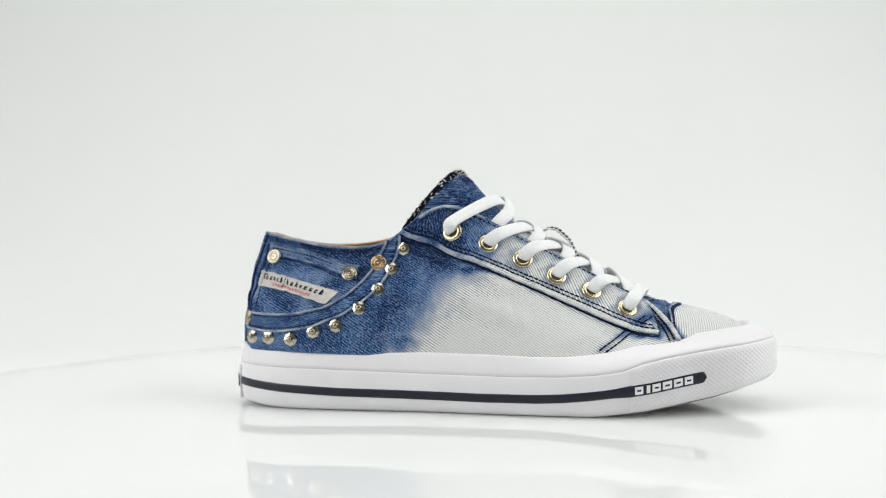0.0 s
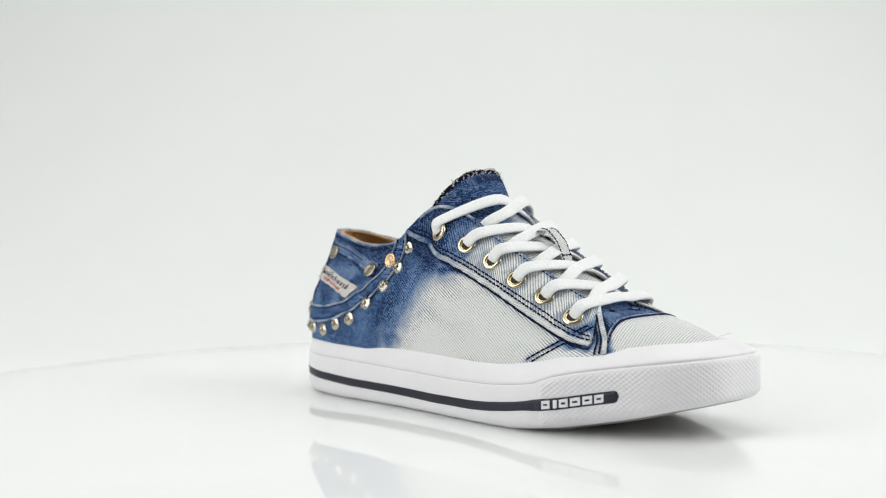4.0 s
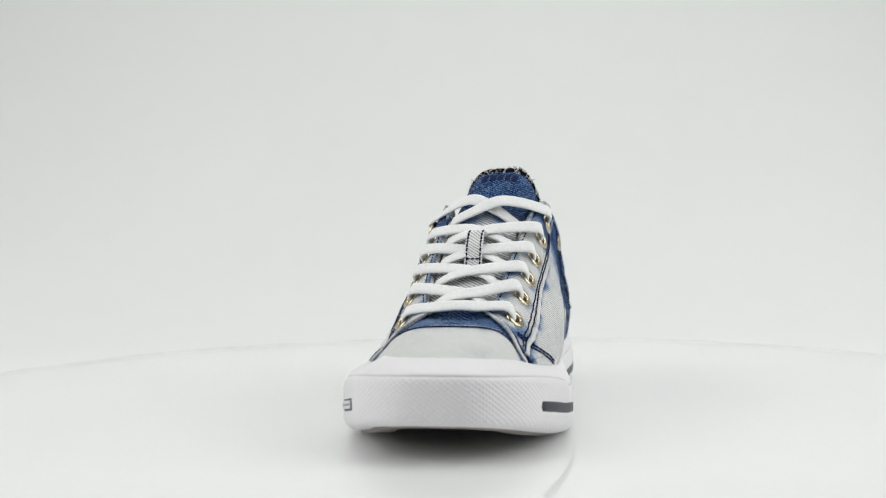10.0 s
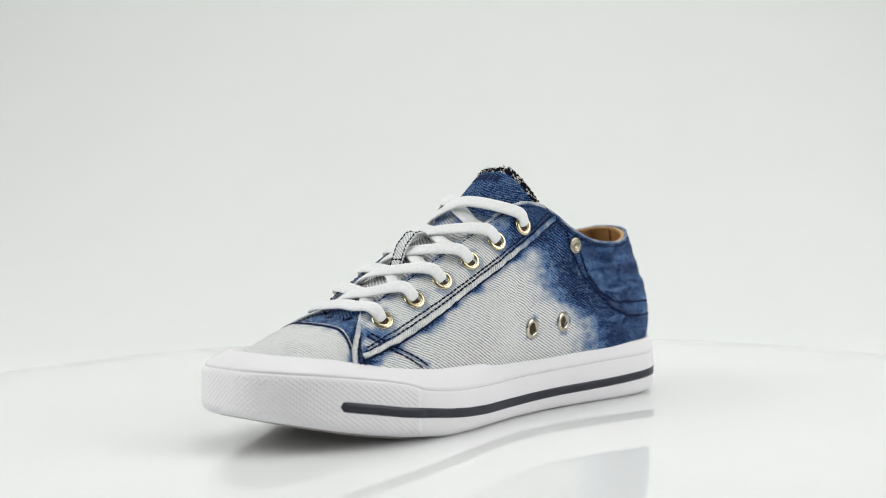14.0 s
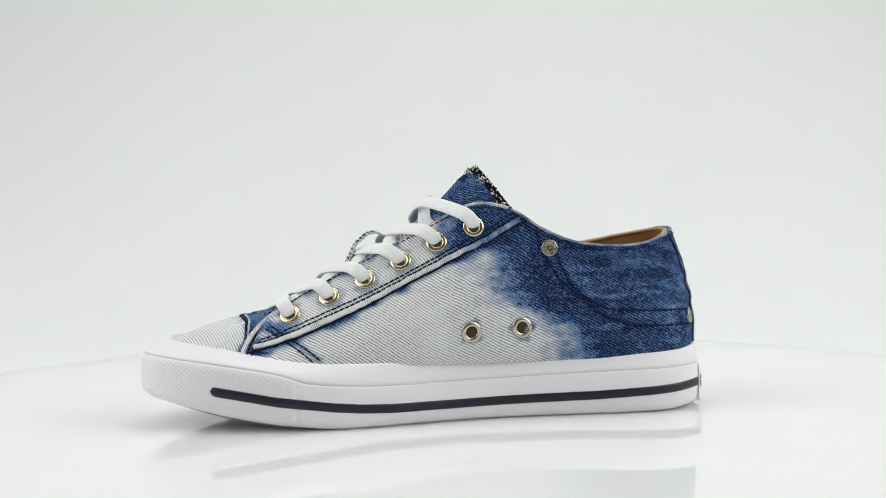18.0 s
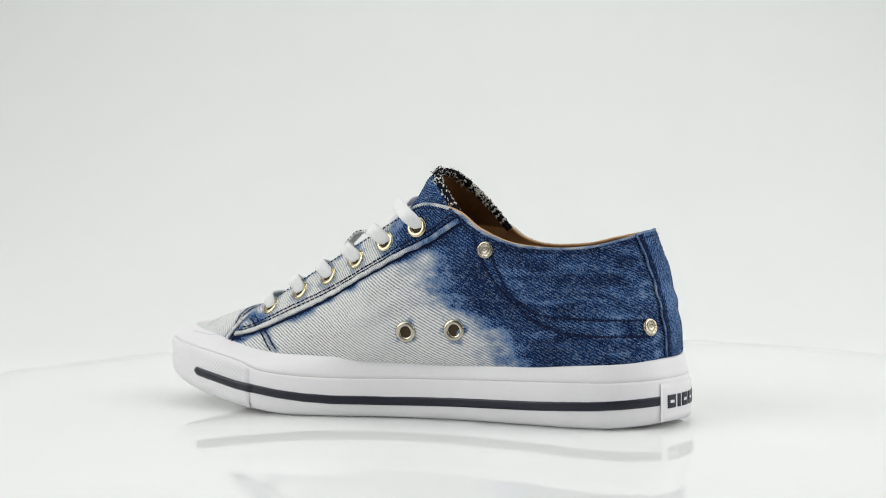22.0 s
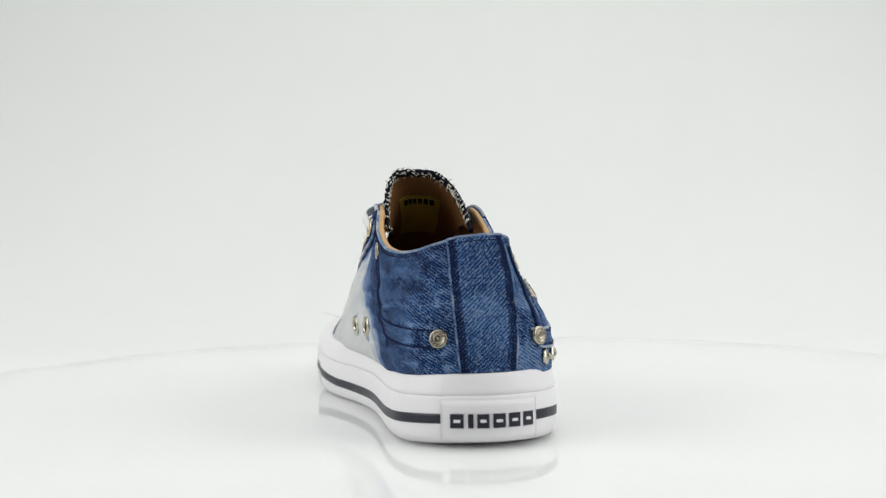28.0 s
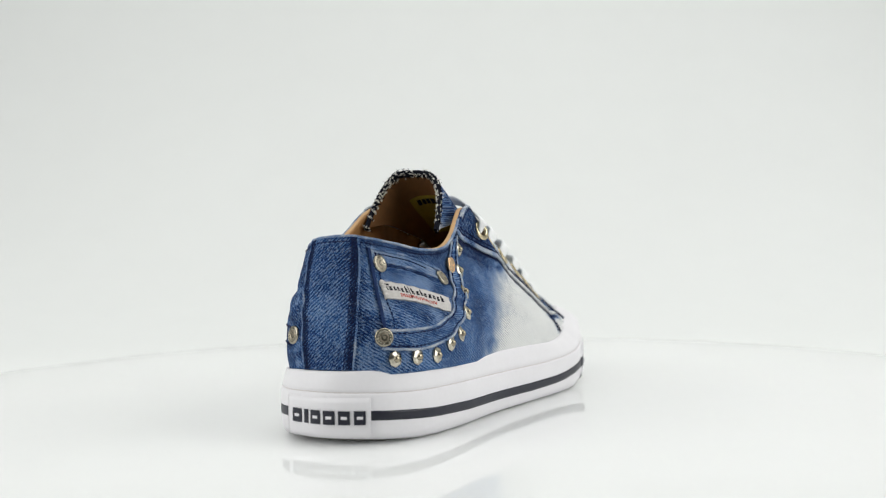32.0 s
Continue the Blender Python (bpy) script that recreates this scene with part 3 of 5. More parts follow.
def block(corner_grid, name, mat, parent, label="", thick=0.35):
    """A thin plate from a grid of points with normals: corner_grid = (points, normals), 2D arrays."""
    p, n = corner_grid
    a, b = p.shape[:2]
    top, low = (p + n * thick).reshape(-1, 3), (p - n * 0.3).reshape(-1, 3)
    faces = quads(a, b)
    loop = [i * b for i in range(a)] + [(a - 1) * b + j for j in range(1, b)] + [i * b + b - 1 for i in range(a - 2, -1, -1)] + list(range(b - 2, 0, -1))
    for i in range(len(loop)):
        j = (i + 1) % len(loop)
        faces.append((loop[i], a * b + loop[i], a * b + loop[j], loop[j]))
    return mesh_part(name, np.r_[top, low], faces, mat, parent, label, smooth=False)


# ---------------------------------------------------------------- the studio
def build_studio():
    # curved white backdrop: floor, sweep and wall in one
    me = bpy.data.meshes.new("backdrop")
    prof = []
    for k in range(13):
        a = math.pi / 2 * k / 12
        prof.append((0.42 + 0.78 * math.sin(a), 0.78 - 0.78 * math.cos(a) - 0.02))
    prof = [(-2.2, -0.02)] + prof + [(1.2, 2.6)]
    xs = np.linspace(-2.6, 2.6, 40)
    verts = []
    for y, z in prof:
        for x in xs:
            verts.append((x, y - 0.10 * max(0.0, abs(x) - 0.3) ** 2 if y > 0 else y, z))
    me.from_pydata(verts, [], quads(len(prof), len(xs)))
    me.materials.append(PAPER)
    me.polygons.foreach_set("use_smooth", np.ones(len(me.polygons), dtype=bool))
    tagged(new("backdrop", me), "smooth white seamless studio backdrop curving up from the floor", "backdrop", kind="structure")
    # plain room round the set
    x0, x1, y0, y1, z0, z1 = -2.65, 2.65, -2.25, 1.6, -0.08, 2.7
    c = [(x0, y0, z0), (x1, y0, z0), (x1, y1, z0), (x0, y1, z0), (x0, y0, z1), (x1, y0, z1), (x1, y1, z1), (x0, y1, z1)]
    for name, f in (("wall_south", (0, 4, 5, 1)), ("wall_east", (1, 5, 6, 2)), ("wall_north", (2, 6, 7, 3)), ("wall_west", (3, 7, 4, 0)), ("ceiling", (4, 7, 6, 5))):
        out = [Vector(c[k]) for k in f]
        mid = Vector((0, -0.3, 1.3))
        n = (out[1] - out[0]).cross(out[2] - out[0]).normalized()
        n = n if n.dot(out[0] - mid) > 0 else -n
        vs = out + [p + n * 0.1 for p in out]
        me = bpy.data.meshes.new(name)
        me.from_pydata(vs, [], [(0, 1, 2, 3), (7, 6, 5, 4), (0, 4, 5, 1), (1, 5, 6, 2), (2, 6, 7, 3), (3, 7, 4, 0)])
        me.materials.append(ROOM)
        tagged(new(name, me), "plain grey studio " + ("ceiling" if name == "ceiling" else "wall"), name.split("_")[0], kind="structure")
    # turntable: round white acrylic plate on a hub
    table = new("turntable")
    tagged(table, "round glossy white acrylic turntable plate, slowly turning", "turntable")
    R = 325.0
    v, f = turned([(R, 0), (R * 0.6, 0), (0.01, 0)], (0, 0, 0), (0, 0, 1), 256)
    mesh_part("plate", v, f, ACRYLIC, table)
    rim = [(0.01, -14), (R - 1, -14), (R + 1, -13)] + [(R + 1.5 * math.cos(a), -1.52 + 1.5 * math.sin(a)) for a in np.linspace(0, math.pi / 2, 8)]
    v, f = turned(rim, (0, 0, 0), (0, 0, 1), 256)
    mesh_part("rim", v, f, PAPER, table, "matt white edge of the plate")
    v, f = turned([(120, -19.5), (120, -16), (60, -14.5)], (0, 0, 0), (0, 0, 1), 48)
    mesh_part("hub", v, f, ACRYLIC, table)
    return table


# ---------------------------------------------------------------- sole
def slot(wall, inward, height, half, mat, parent):
    """A narrow level slot in the middle of a printed block."""
    a, b = wall[1], wall[3]
    f = np.linspace(0, 1, 3)[:, None]
    line = a + (b - a) * f
    zc = height[1] + (height[3] - height[1]) * f[:, 0]
    n = np.repeat(inward[2][None], 3, 0)
    pts = np.stack([np.c_[line, zc + d] for d in (-half, half)], 1)
    return block((pts, np.repeat(np.c_[-n, np.zeros(3)][:, None], 2, 1)), "slot", mat, parent, "", 0.08)


def build_sole(shoe):
    t = np.linspace(0, 26, 312, endpoint=False)
    zb, zl = (lambda p: at_table(p[:, 0], BASE)), (lambda p: at_table(p[:, 0], BAND))
    g = rings(t, [lambda p: (9.0, zb(p) + 0.1), lambda p: (3.4, zb(p)), lambda p: (2.0, zb(p) + 0.5), lambda p: (1.1, zb(p) + 1.5), lambda p: (0.4, zb(p) + 3.4), lambda p: (0.1, zb(p) + 6.0),
                  lambda p: (-0.1, zb(p) * 0.4 + zl(p) * 0.6), lambda p: (0.0, zl(p) - 1.1), lambda p: (0.25, zl(p) - 0.35), lambda p: (1.1, zl(p)), lambda p: (9.0, zl(p))])
    verts = g.reshape(-1, 3)
    faces = quads(len(g), len(t), closed=True)
    mesh_part("midsole", verts, faces, RUBBER, shoe, "white rubber midsole wall")
    # tread plate
    g = rings(t, [lambda p: (6.0, np.maximum(zb(p) + 0.6, 0.3)), lambda p: (6.6, np.maximum(zb(p) - 1.2, 0.02)), lambda p: (16.0, np.maximum(zb(p) - 1.4, 0.02))])
    mesh_part("outsole", g.reshape(-1, 3), quads(3, len(t), closed=True, flip=True) + [tuple(range(2 * len(t), 3 * len(t)))], OUTSOLE, shoe, "grey rubber outsole")
    # upper strip of rubber that holds the cloth
    lean = lambda p: at_table(p[:, 0], LEAN) + 2.0 * smoothstep(10, -20, p[:, 1]) * smoothstep(140, 198, p[:, 0]) * (1 - smoothstep(225, 262, p[:, 0]))
    rows = [lambda p: (3.0, zl(p) - 0.4), lambda p: (1.15, zl(p) - 0.2), lambda p: (0.65, zl(p) + 0.35)]
    for f in (0.15, 0.3, 0.45, 0.6, 0.75, 0.88, 0.96):
        rows.append(lambda p, f=f: (0.6 + (lean(p) - 1.2) * f ** 1.5, zl(p) + (sole_top(p) - zl(p)) * (0.05 + 0.93 * f)))
    rows += [lambda p: (lean(p) - 0.2, sole_top(p) + 0.05), lambda p: (lean(p) + 0.7, sole_top(p) - 0.25), lambda p: (lean(p) + 2.2, sole_top(p) - 4.0)]
    g = rings(t, rows)
    mesh_part("foxing_strip", g.reshape(-1, 3), quads(len(g), len(t), closed=True), RUBBER, shoe, "smooth white rubber foxing strip")
    # thin line of glue in the groove
    g = rings(t, [lambda p: (0.75, zl(p) - 0.25), lambda p: (0.55, zl(p)), lambda p: (0.75, zl(p) + 0.22)])
    mesh_part("glue_seam", g.reshape(-1, 3), quads(3, len(t), closed=True), GLUE, shoe, "faint yellowed glue seam")

    # toe bumper with its raised diamonds
    ta, tb = sole_at(206, True), sole_at(206, False)
    td = np.linspace(ta, tb, 460)
    p, n = outline(td)
    u = plan_length(p)
    lo, hi = zb(p) + 0.9, zl(p) - 0.1
    m = 56
    grid = []
    for j in range(m):
        f = j / (m - 1)
        z = lo + (hi - lo) * f
        a, b = u / 2.7 + z / 2.1, u / 2.7 - z / 2.1
        gem = (np.sin(math.pi * a) ** 2) * (np.sin(math.pi * b) ** 2)
        edge = min(1.0, min(f, 1 - f) * 9) * np.minimum(1, np.minimum(u, u[-1] - u) / 2.5)
        zs = at_table(p[:, 0], STRIPE)
        under = smoothstep(3.4, 2.6, np.abs(z - zs)) * smoothstep(1.5, -1.0, p[:, 0] - np.where(p[:, 1] < 0, 240.6, 243.5))
        gem = gem * (1 - under)
        roll = 0.55 * (1 - (2 * f - 1) ** 8) + 0.10 - 1.5 * max(0.0, 1 - f / 0.2) ** 1.6
        push = (roll + 0.62 * gem * edge) * np.minimum(1, np.minimum(u + 0.3, u[-1] - u + 0.3) / 2.0)
        if j == 0:
            push = push * 0 - 4.2
        if j == m - 1:
            push = push * 0 - 0.7
        grid.append(np.c_[p - n * push[:, None], z])
    mesh_part("toe_bumper", np.array(grid).reshape(-1, 3), quads(m, len(p)), RUBBER, shoe, "white rubber toe bumper with raised diamond texture")

    # dark stripe, one run on each side
    half = lambda p, w: (at_table(p[:, 0], STRIPE) - w, at_table(p[:, 0], STRIPE) + w)
    for outer in (True, False):
        x_end = 240.6 if outer else 243.5
        t0, t1 = (0.9, sole_at(x_end, True)) if outer else (sole_at(x_end, False), 24.75)
        ts = np.linspace(t0, t1, 240)
        pp, _ = outline(ts)
        run = plan_length(pp)
        tip = (run[-1] - run) if outer else run
        w = 2.05 + (0.55 if outer else 0.1) * smoothstep(196, 207, pp[:, 0])
        w = w * np.sqrt(np.clip(1 - np.clip(1 - tip / 2.3, 0, 1) ** 2, 0.004, 1))
        proud = 0.22 + 0.95 * smoothstep(203.5, 206.5, pp[:, 0])
        st = band_sheet("stripe", ts, lambda q, w=w: half(q, w), 5, proud, NAVY_RUBBER, shoe, "navy rubber stripe round the sole")
        if outer:
            for k in range(6):
                xa = 207.8 + (0, 5.2, 8.0, 12.8, 17.8, 22.6)[k]
                q = np.linspace(sole_at(xa, True), sole_at(xa + (4.0, 1.7, 3.6, 3.8, 3.6, 3.6)[k], True), 5)
                pb, nb = outline(q)
                zc = at_table(pb[:, 0], STRIPE)
                pts = np.stack([np.c_[pb - nb * 1.2, zc + d] for d in (-1.75, 0, 1.75)], 1)
                nor = np.repeat(np.c_[-nb, np.zeros(5)][:, None], 3, 1)
                block((pts, nor), "mark", WHITE_INK, st, "white printed block")
                if k != 1:
                    slot(pb - nb * 1.55, nb, zc, 0.42, NAVY_RUBBER, st)

    # plate on the heel
    tq = np.concatenate([np.linspace(24.2, 26, 20), np.linspace(0.05, 1.29, 20)])
    plate = band_sheet("heel_plate", tq, lambda p: (np.full(len(p), 2.6), np.full(len(p), 19.6)), 8, 0.75, RUBBER, shoe, "white rubber heel plate with navy blocks", soft=0.3)
    for k in range(6):
        ya = 19.4 - 0.97 * (0, 7.1, 10.8, 17.3, 24.2, 30.8)[k]
        tt = np.linspace(24.4, 27.4, 400)
        py, _ = outline(tt)
        i0, i1 = np.argmin(np.abs(py[:, 1] - ya)), np.argmin(np.abs(py[:, 1] - (ya - 0.96 * (5.4, 2.2, 5.0, 5.3, 5.0, 4.6)[k])))
        q = np.linspace(tt[i0], tt[i1], 5)
        pb, nb = outline(q)
        pts = np.stack([np.c_[pb - nb * 0.8, np.full(5, z)] for z in (8.4, 11.3, 14.2)], 1)
        nor = np.repeat(np.c_[-nb, np.zeros(5)][:, None], 3, 1)
        block((pts, nor), "mark", NAVY_RUBBER, plate, "navy raised block", 0.4)
        if k != 1:
            slot(pb - nb * 1.2, nb, np.full(5, 11.3), 0.62, RUBBER, plate)


# ---------------------------------------------------------------- upper
EYES = {"outer": [(119.4, 86.6), (136.1, 80.1), (153.2, 72.6), (169.6, 64.2), (186.4, 56.8), (203.4, 48.1)],
        "inner": [(121.2, 89.6), (138.4, 82.4), (155.0, 73.8), (171.6, 65.5), (188.4, 57.9), (206.4, 49.8)]}
VENTS = [(124.4, 41.2), (100.1, 42.5)]


def rings_of_dye_and_shade(p, spots, reach):
    """1 close to the given (x, z) spots, fading out unevenly."""
    d = np.full(p.shape[:-1], 1e9)
    for x, z in spots:
        d = np.minimum(d, np.hypot(p[..., 0] - x, p[..., 2] - z))
    return smoothstep(reach, 4.6, d + 3.5 * wobble(p, 0.25, 14.0))


STRAP_LINES = [[(84.5, 85), (81, 73), (75.5, 62.5), (69, 55.8), (58, 50.2), (45, 48.7), (31, 48.2), (13, 47.8)],
               [(91.5, 87), (88, 76), (81, 65), (71.5, 55.6), (61, 47.6), (50, 43), (39, 41.3), (13, 40.8)]]
TOE_SEAM = {"outer": [(191, 30), (197, 34), (203, 38.5), (209, 42.5)], "inner": [(194.5, 30.5), (200, 35), (206, 39), (212, 42.5)]}
TOE_OVER = {"outer": [(207, 41.2), (211, 43.8), (214.5, 46)], "inner": [(209.5, 41), (213, 43.4), (216.5, 45.6)]}      # where that seam runs on over the stay


def build_upper(shoe):
    # side panels
    for side in ("outer", "inner"):
        sa, sb = (0.0, FRONT_OUT) if side == "outer" else (FRONT_IN, 36.0)
        s = np.linspace(sa, sb, 190)[:, None]
        v = np.linspace(0.0, 1.0, 64)[None, :]
        lines = [STAY_OUT if side == "outer" else STAY_IN, TOE_SEAM[side]]
        sheet("quarter", s, v, 0.5, 2.0, DENIM, shoe, "bleached and indigo denim side panel", slant=0.7 if side == "outer" else -0.55,
              wash=lambda p, side=side, lines=lines: wash_side(p, side, lines))
    # toe cap and the strip of cloth behind its seam
    s = np.linspace(FRONT_OUT - 0.25, FRONT_IN + 0.25, 90)
    f = np.clip((s - FRONT_OUT) / (FRONT_IN - FRONT_OUT), 0, 1)
    arch = 0.73 * np.sin(math.pi * f) ** 0.3
    arch = np.maximum(arch, 0.03)
    v = np.linspace(0, 1, 40)[None, :] * arch[:, None]
    seam = v.max(axis=1, keepdims=True)
    sheet("toe_cap", s[:, None], v, 0.3, 1.2, DENIM, shoe, "bleached denim toe cap", slant=0.25, flat="across",
          wash=lambda p: np.clip(1.0 - 0.85 * smoothstep(0.93, 0.98, v / seam) - 0.45 * smoothstep(0.78, 0.97, v / seam + 0.10 * wobble(p, 0.2, 6.0)) - 0.75 * smoothstep(0.40, 0.06, np.abs(np.abs(s[:, None] - 18) - 3) + 0.1 * wobble(p, 0.3, 2.0))
                                 - 0.25 * wobble(p, 0.08, 5.0) ** 2, 0, 1))
    v2 = arch[:, None] * 0.97 + (1.02 - arch[:, None] * 0.97) * np.linspace(0, 1, 24)[None, :]
    sheet("vamp", s[:, None], v2, -0.6, 1.0, DENIM, shoe, "indigo denim vamp strip behind the toe cap", slant=0.3, flat=True, wash=lambda p: 0.30 + 0.12 * wobble(p, 0.15, 3.0) - 0.22 * smoothstep(0.5, 0.15, np.abs(np.abs(s[:, None] - 18) - 3)))
    vs = arch * 0.925
    run = np.c_[s, vs][3:-3]
    stitching("toe_stitching", None, [run, np.c_[s, arch * 0.965][3:-3]], shoe, 0.35, label="navy stitching along the toe cap", every=1.9, length=2.1, width=1.0, height=0.35)

    band = np.c_[s, arch * 0.95][3:-3]
    vv, ff = ribbon(lifted(band[:, 0], band[:, 1], np.full(len(band), 0.2)), cloth_normal(band[:, 0], band[:, 1]), 2.2, 0.4)
    mesh_part("toe_band", vv, ff, THREAD_SOFT, shoe, "dark dyed seam along the toe cap")
    band = np.c_[s, arch * 0.995][3:-3]
    fold("toe_fold", lifted(band[:, 0], band[:, 1], np.full(len(band), 0.1)), cloth_normal(band[:, 0], band[:, 1]), 1.3, 0.8, shoe, "pale worn fold along the toe cap's edge", 0.62, 0.4)

    # strip up the back of the heel; its pale wash holds fading and painted light
    h = np.linspace(0.04, 1, 40)
    ca, cb = np.c_[36 - (0.95 + 0.42 * h), h], np.c_[36 + (0.72 + 0.48 * h), h]
    s, v = between(ca, cb, 40)
    s, v = s.T, v.T
    sheet("heel_strip", s, v, 1.5, 1.4, DENIM, shoe, "indigo denim strip up the heel, paled by fading and painted light", slant=0.9,
          wash=lambda p: 0.17 + 0.06 * smoothstep(22, 0, np.abs(p[..., 2] - 56)) + 0.08 * wobble(p, 0.1, 2.0) - 0.28 * smoothstep(0.16, 0.08, np.minimum(np.linspace(0, 1, 40), np.linspace(1, 0, 40)))[:, None])
    for c, d in ((ca, 1), (cb, -1)):
        edge = np.c_[c[:, 0] - 0.02 * d, c[:, 1]]
        pts, ups = lifted(edge[:, 0], edge[:, 1], np.full(40, 1.35)), cloth_normal(edge[:, 0], edge[:, 1])
        fold("heel_fold", pts, ups, 0.9, 0.9, shoe, "pale worn fold of the heel strip", 0.36, 0.25)
        stitching("heel_stitching", None, [np.c_[c[:, 0] + d * 0.11, c[:, 1]], np.c_[c[:, 0] + d * 0.26, c[:, 1]]], shoe, 1.45, label="navy stitching of the heel strip", every=2.4, length=2.0, height=0.25)

    # worn collar rim and its stitches
    for sa, sb in ((1.22, 7.4), (28.7, 34.62)):
        c = np.c_[np.linspace(sa, sb, 90), np.full(90, 0.995)]
        fold("collar_rim", lifted(c[:, 0], c[:, 1], np.full(90, 0.1)), cloth_normal(c[:, 0], c[:, 1]), 1.2, 1.7, shoe, "worn pale rim of the collar", 0.44, 0.22)
        stitching("collar_stitching", None, [np.c_[c[:, 0], np.full(90, 0.955)]], shoe, 0.55, label="navy stitching round the collar", every=2.2, length=1.9, width=0.55)
    c = np.c_[np.linspace(34.62, 37.22, 50), np.full(50, 0.995)]
    fold("collar_rim", lifted(c[:, 0], c[:, 1], np.full(50, 1.0)), cloth_normal(c[:, 0], c[:, 1]), 1.2, 1.5, shoe, "worn pale rim of the collar", 0.44, 0.22)
    stitching("collar_stitching", None, [np.c_[c[:, 0], np.full(50, 0.955)]], shoe, 1.55, label="navy stitching round the collar", every=2.2, length=1.9, width=0.55)

    # turned edge of the leather lining
    for sa, sb in ((0.0, 8.6), (27.6, 36.0)):
        c = np.linspace(sa, sb, 100)
        vv, ff = ribbon(lifted(c, np.full(100, 0.995), np.full(100, -1.5)) + np.array([0, 0, 0.2]), np.tile([0, 0, 1.0], (100, 1)), 2.4, 1.3)
        mesh_part("lining_edge", vv, ff, LEATHER, shoe, "tan leather turned edge of the lining")
    # lining and foot bed, both coloured dark for the shade inside the shoe
    for sa, sb in ((0, 11.0), (25.0, 36)):
        s = np.linspace(sa, sb, 110)[:, None]
        sheet("lining", s, np.linspace(0.25, 0.995, 24)[None, :], -2.4, 0.6, LINING, shoe, "tan leather collar lining, darkened for the shade inside")
    s = np.linspace(0, 36, 90, endpoint=False)
    ring = cloth(s, np.full(90, 0.03))
    mid = ring.mean(axis=0)
    verts = [tuple(mid * np.array([1, 1, 0]) + np.array([0, 0, 33]))] + [tuple(np.r_[mid[:2] + (r[:2] - mid[:2]) * 0.96, 32.0]) for r in ring]
    mesh_part("insole", verts, [(0, 1 + k, 1 + (k + 1) % 90) for k in range(90)], INSIDE, shoe, "foot bed coloured as dark as the shade inside")

    # eyelet stays
    stays = {}
    for side, line in (("outer", STAY_OUT), ("inner", STAY_IN)):
        low = side_curve(side, line, 120)
        s0, s1 = (7.45, FRONT_OUT) if side == "outer" else (28.65, FRONT_IN)
        high = np.c_[np.linspace(s0, s1, 120), np.full(120, 1.0)]
        high[:, 0] = s0 + (s1 - s0) * np.linspace(0, 1, 120) ** 0.92
        s, v = between(low, high, 26)
        stays[side] = (low, high)

        def stay_wash(p, side=side):
            x = p[..., 0] + 7 * wobble(p, 0.09, 4.0) + 4 * wobble(p, 0.3, 9.0)
            w = smoothstep(122, 156, x) if side == "outer" else smoothstep(122, 147, x)
            w = w * (1 - (0.25 + 0.5 * smoothstep(-0.2, 0.3, wobble(p, 0.22, 15.0))) * smoothstep(205, 218, x))
            w = w * (1 - 0.6 * near_lines(p, [STAY_OUT if side == "outer" else STAY_IN], 3.4))
            across = np.linspace(0, 1, p.shape[1])[None, :] + 0.25 * wobble(p, 0.14, 7.0)
            w = w * (1 - 0.6 * smoothstep(0.75, 1.0, across))
            w = w * (1 - 0.45 * rings_of_dye_and_shade(p, EYES[side], 8.5)) * (1 - 0.75 * near_lines(p, [TOE_OVER[side]], 5.0))
            return np.clip((0.15 if side == "outer" else 0.08) + (0.78 if side == "outer" else 0.85) * w, 0, 1)
        ob = sheet("eyestay", s, v, 1.7, 1.7, DENIM, shoe, "denim eyelet stay fading from indigo to bleached", slant=1.7 if side == "outer" else -0.8, wash=stay_wash)
        if side == "inner":
            ob.data.flip_normals()
        crest = np.linspace(7.5, 10.2, 40) if side == "outer" else np.linspace(26.0, 28.6, 40)
        fold("stay_rim", lifted(crest, np.full(40, 0.995), np.full(40, 1.3)), cloth_normal(crest, np.full(40, 0.99)), 1.6, 1.8, shoe, "worn pale rim of the eyelet stay", 0.62, 0.3)
        # folded pale edge and two rows of navy stitches
        inward = high - low
        inward /= np.linalg.norm(cloth(high[:, 0], high[:, 1]) - cloth(low[:, 0], low[:, 1]), axis=1)[:, None]
        e = low + inward * 0.6
        fold("eyestay_fold", lifted(e[:, 0], e[:, 1], np.full(120, 1.5)), cloth_normal(e[:, 0], e[:, 1]), 2.5, 1.3, shoe, "pale folded edge of the eyelet stay", 0.36 + 0.60 * smoothstep(112, 150, cloth(e[:, 0], e[:, 1])[:, 0]), 0.35)
        stitching("eyestay_stitching", None, [low + inward * 2.5, low + inward * 4.5], shoe, 1.75, every=2.7, length=2.6, width=0.85, height=0.6)
        # dark ribbon below the fold: the seam there and the fold's shadow
        e = low - inward * 1.1
        vv, ff = ribbon(lifted(e[:, 0], e[:, 1], np.full(120, 0.55)), cloth_normal(e[:, 0], e[:, 1]), 1.0, 0.5)
        mesh_part("eyestay_seam_shadow", vv, ff, THREAD, shoe, "dark ribbon for the shadowed seam under the eyelet stay")
        edge = high[::1] + 0
        edge[:, 1] = 0.97
        stitching("throat_stitching", None, [edge], shoe, 1.75, every=2.6, length=2.1, width=0.5)
        # front edge of the panel, doubled
        sf = FRONT_OUT if side == "outer" else FRONT_IN
        d = -1 if side == "outer" else 1
        vv_line = np.linspace(0.03, 1.0, 40)
        pts = lifted(np.full(40, sf + d * 0.03), vv_line, np.full(40, 0.9))
        fold("front_fold", pts, cloth_normal(np.full(40, sf + d * 0.03), vv_line), 2.2, 1.3, shoe, "pale folded front edge", 0.86, 0.5)
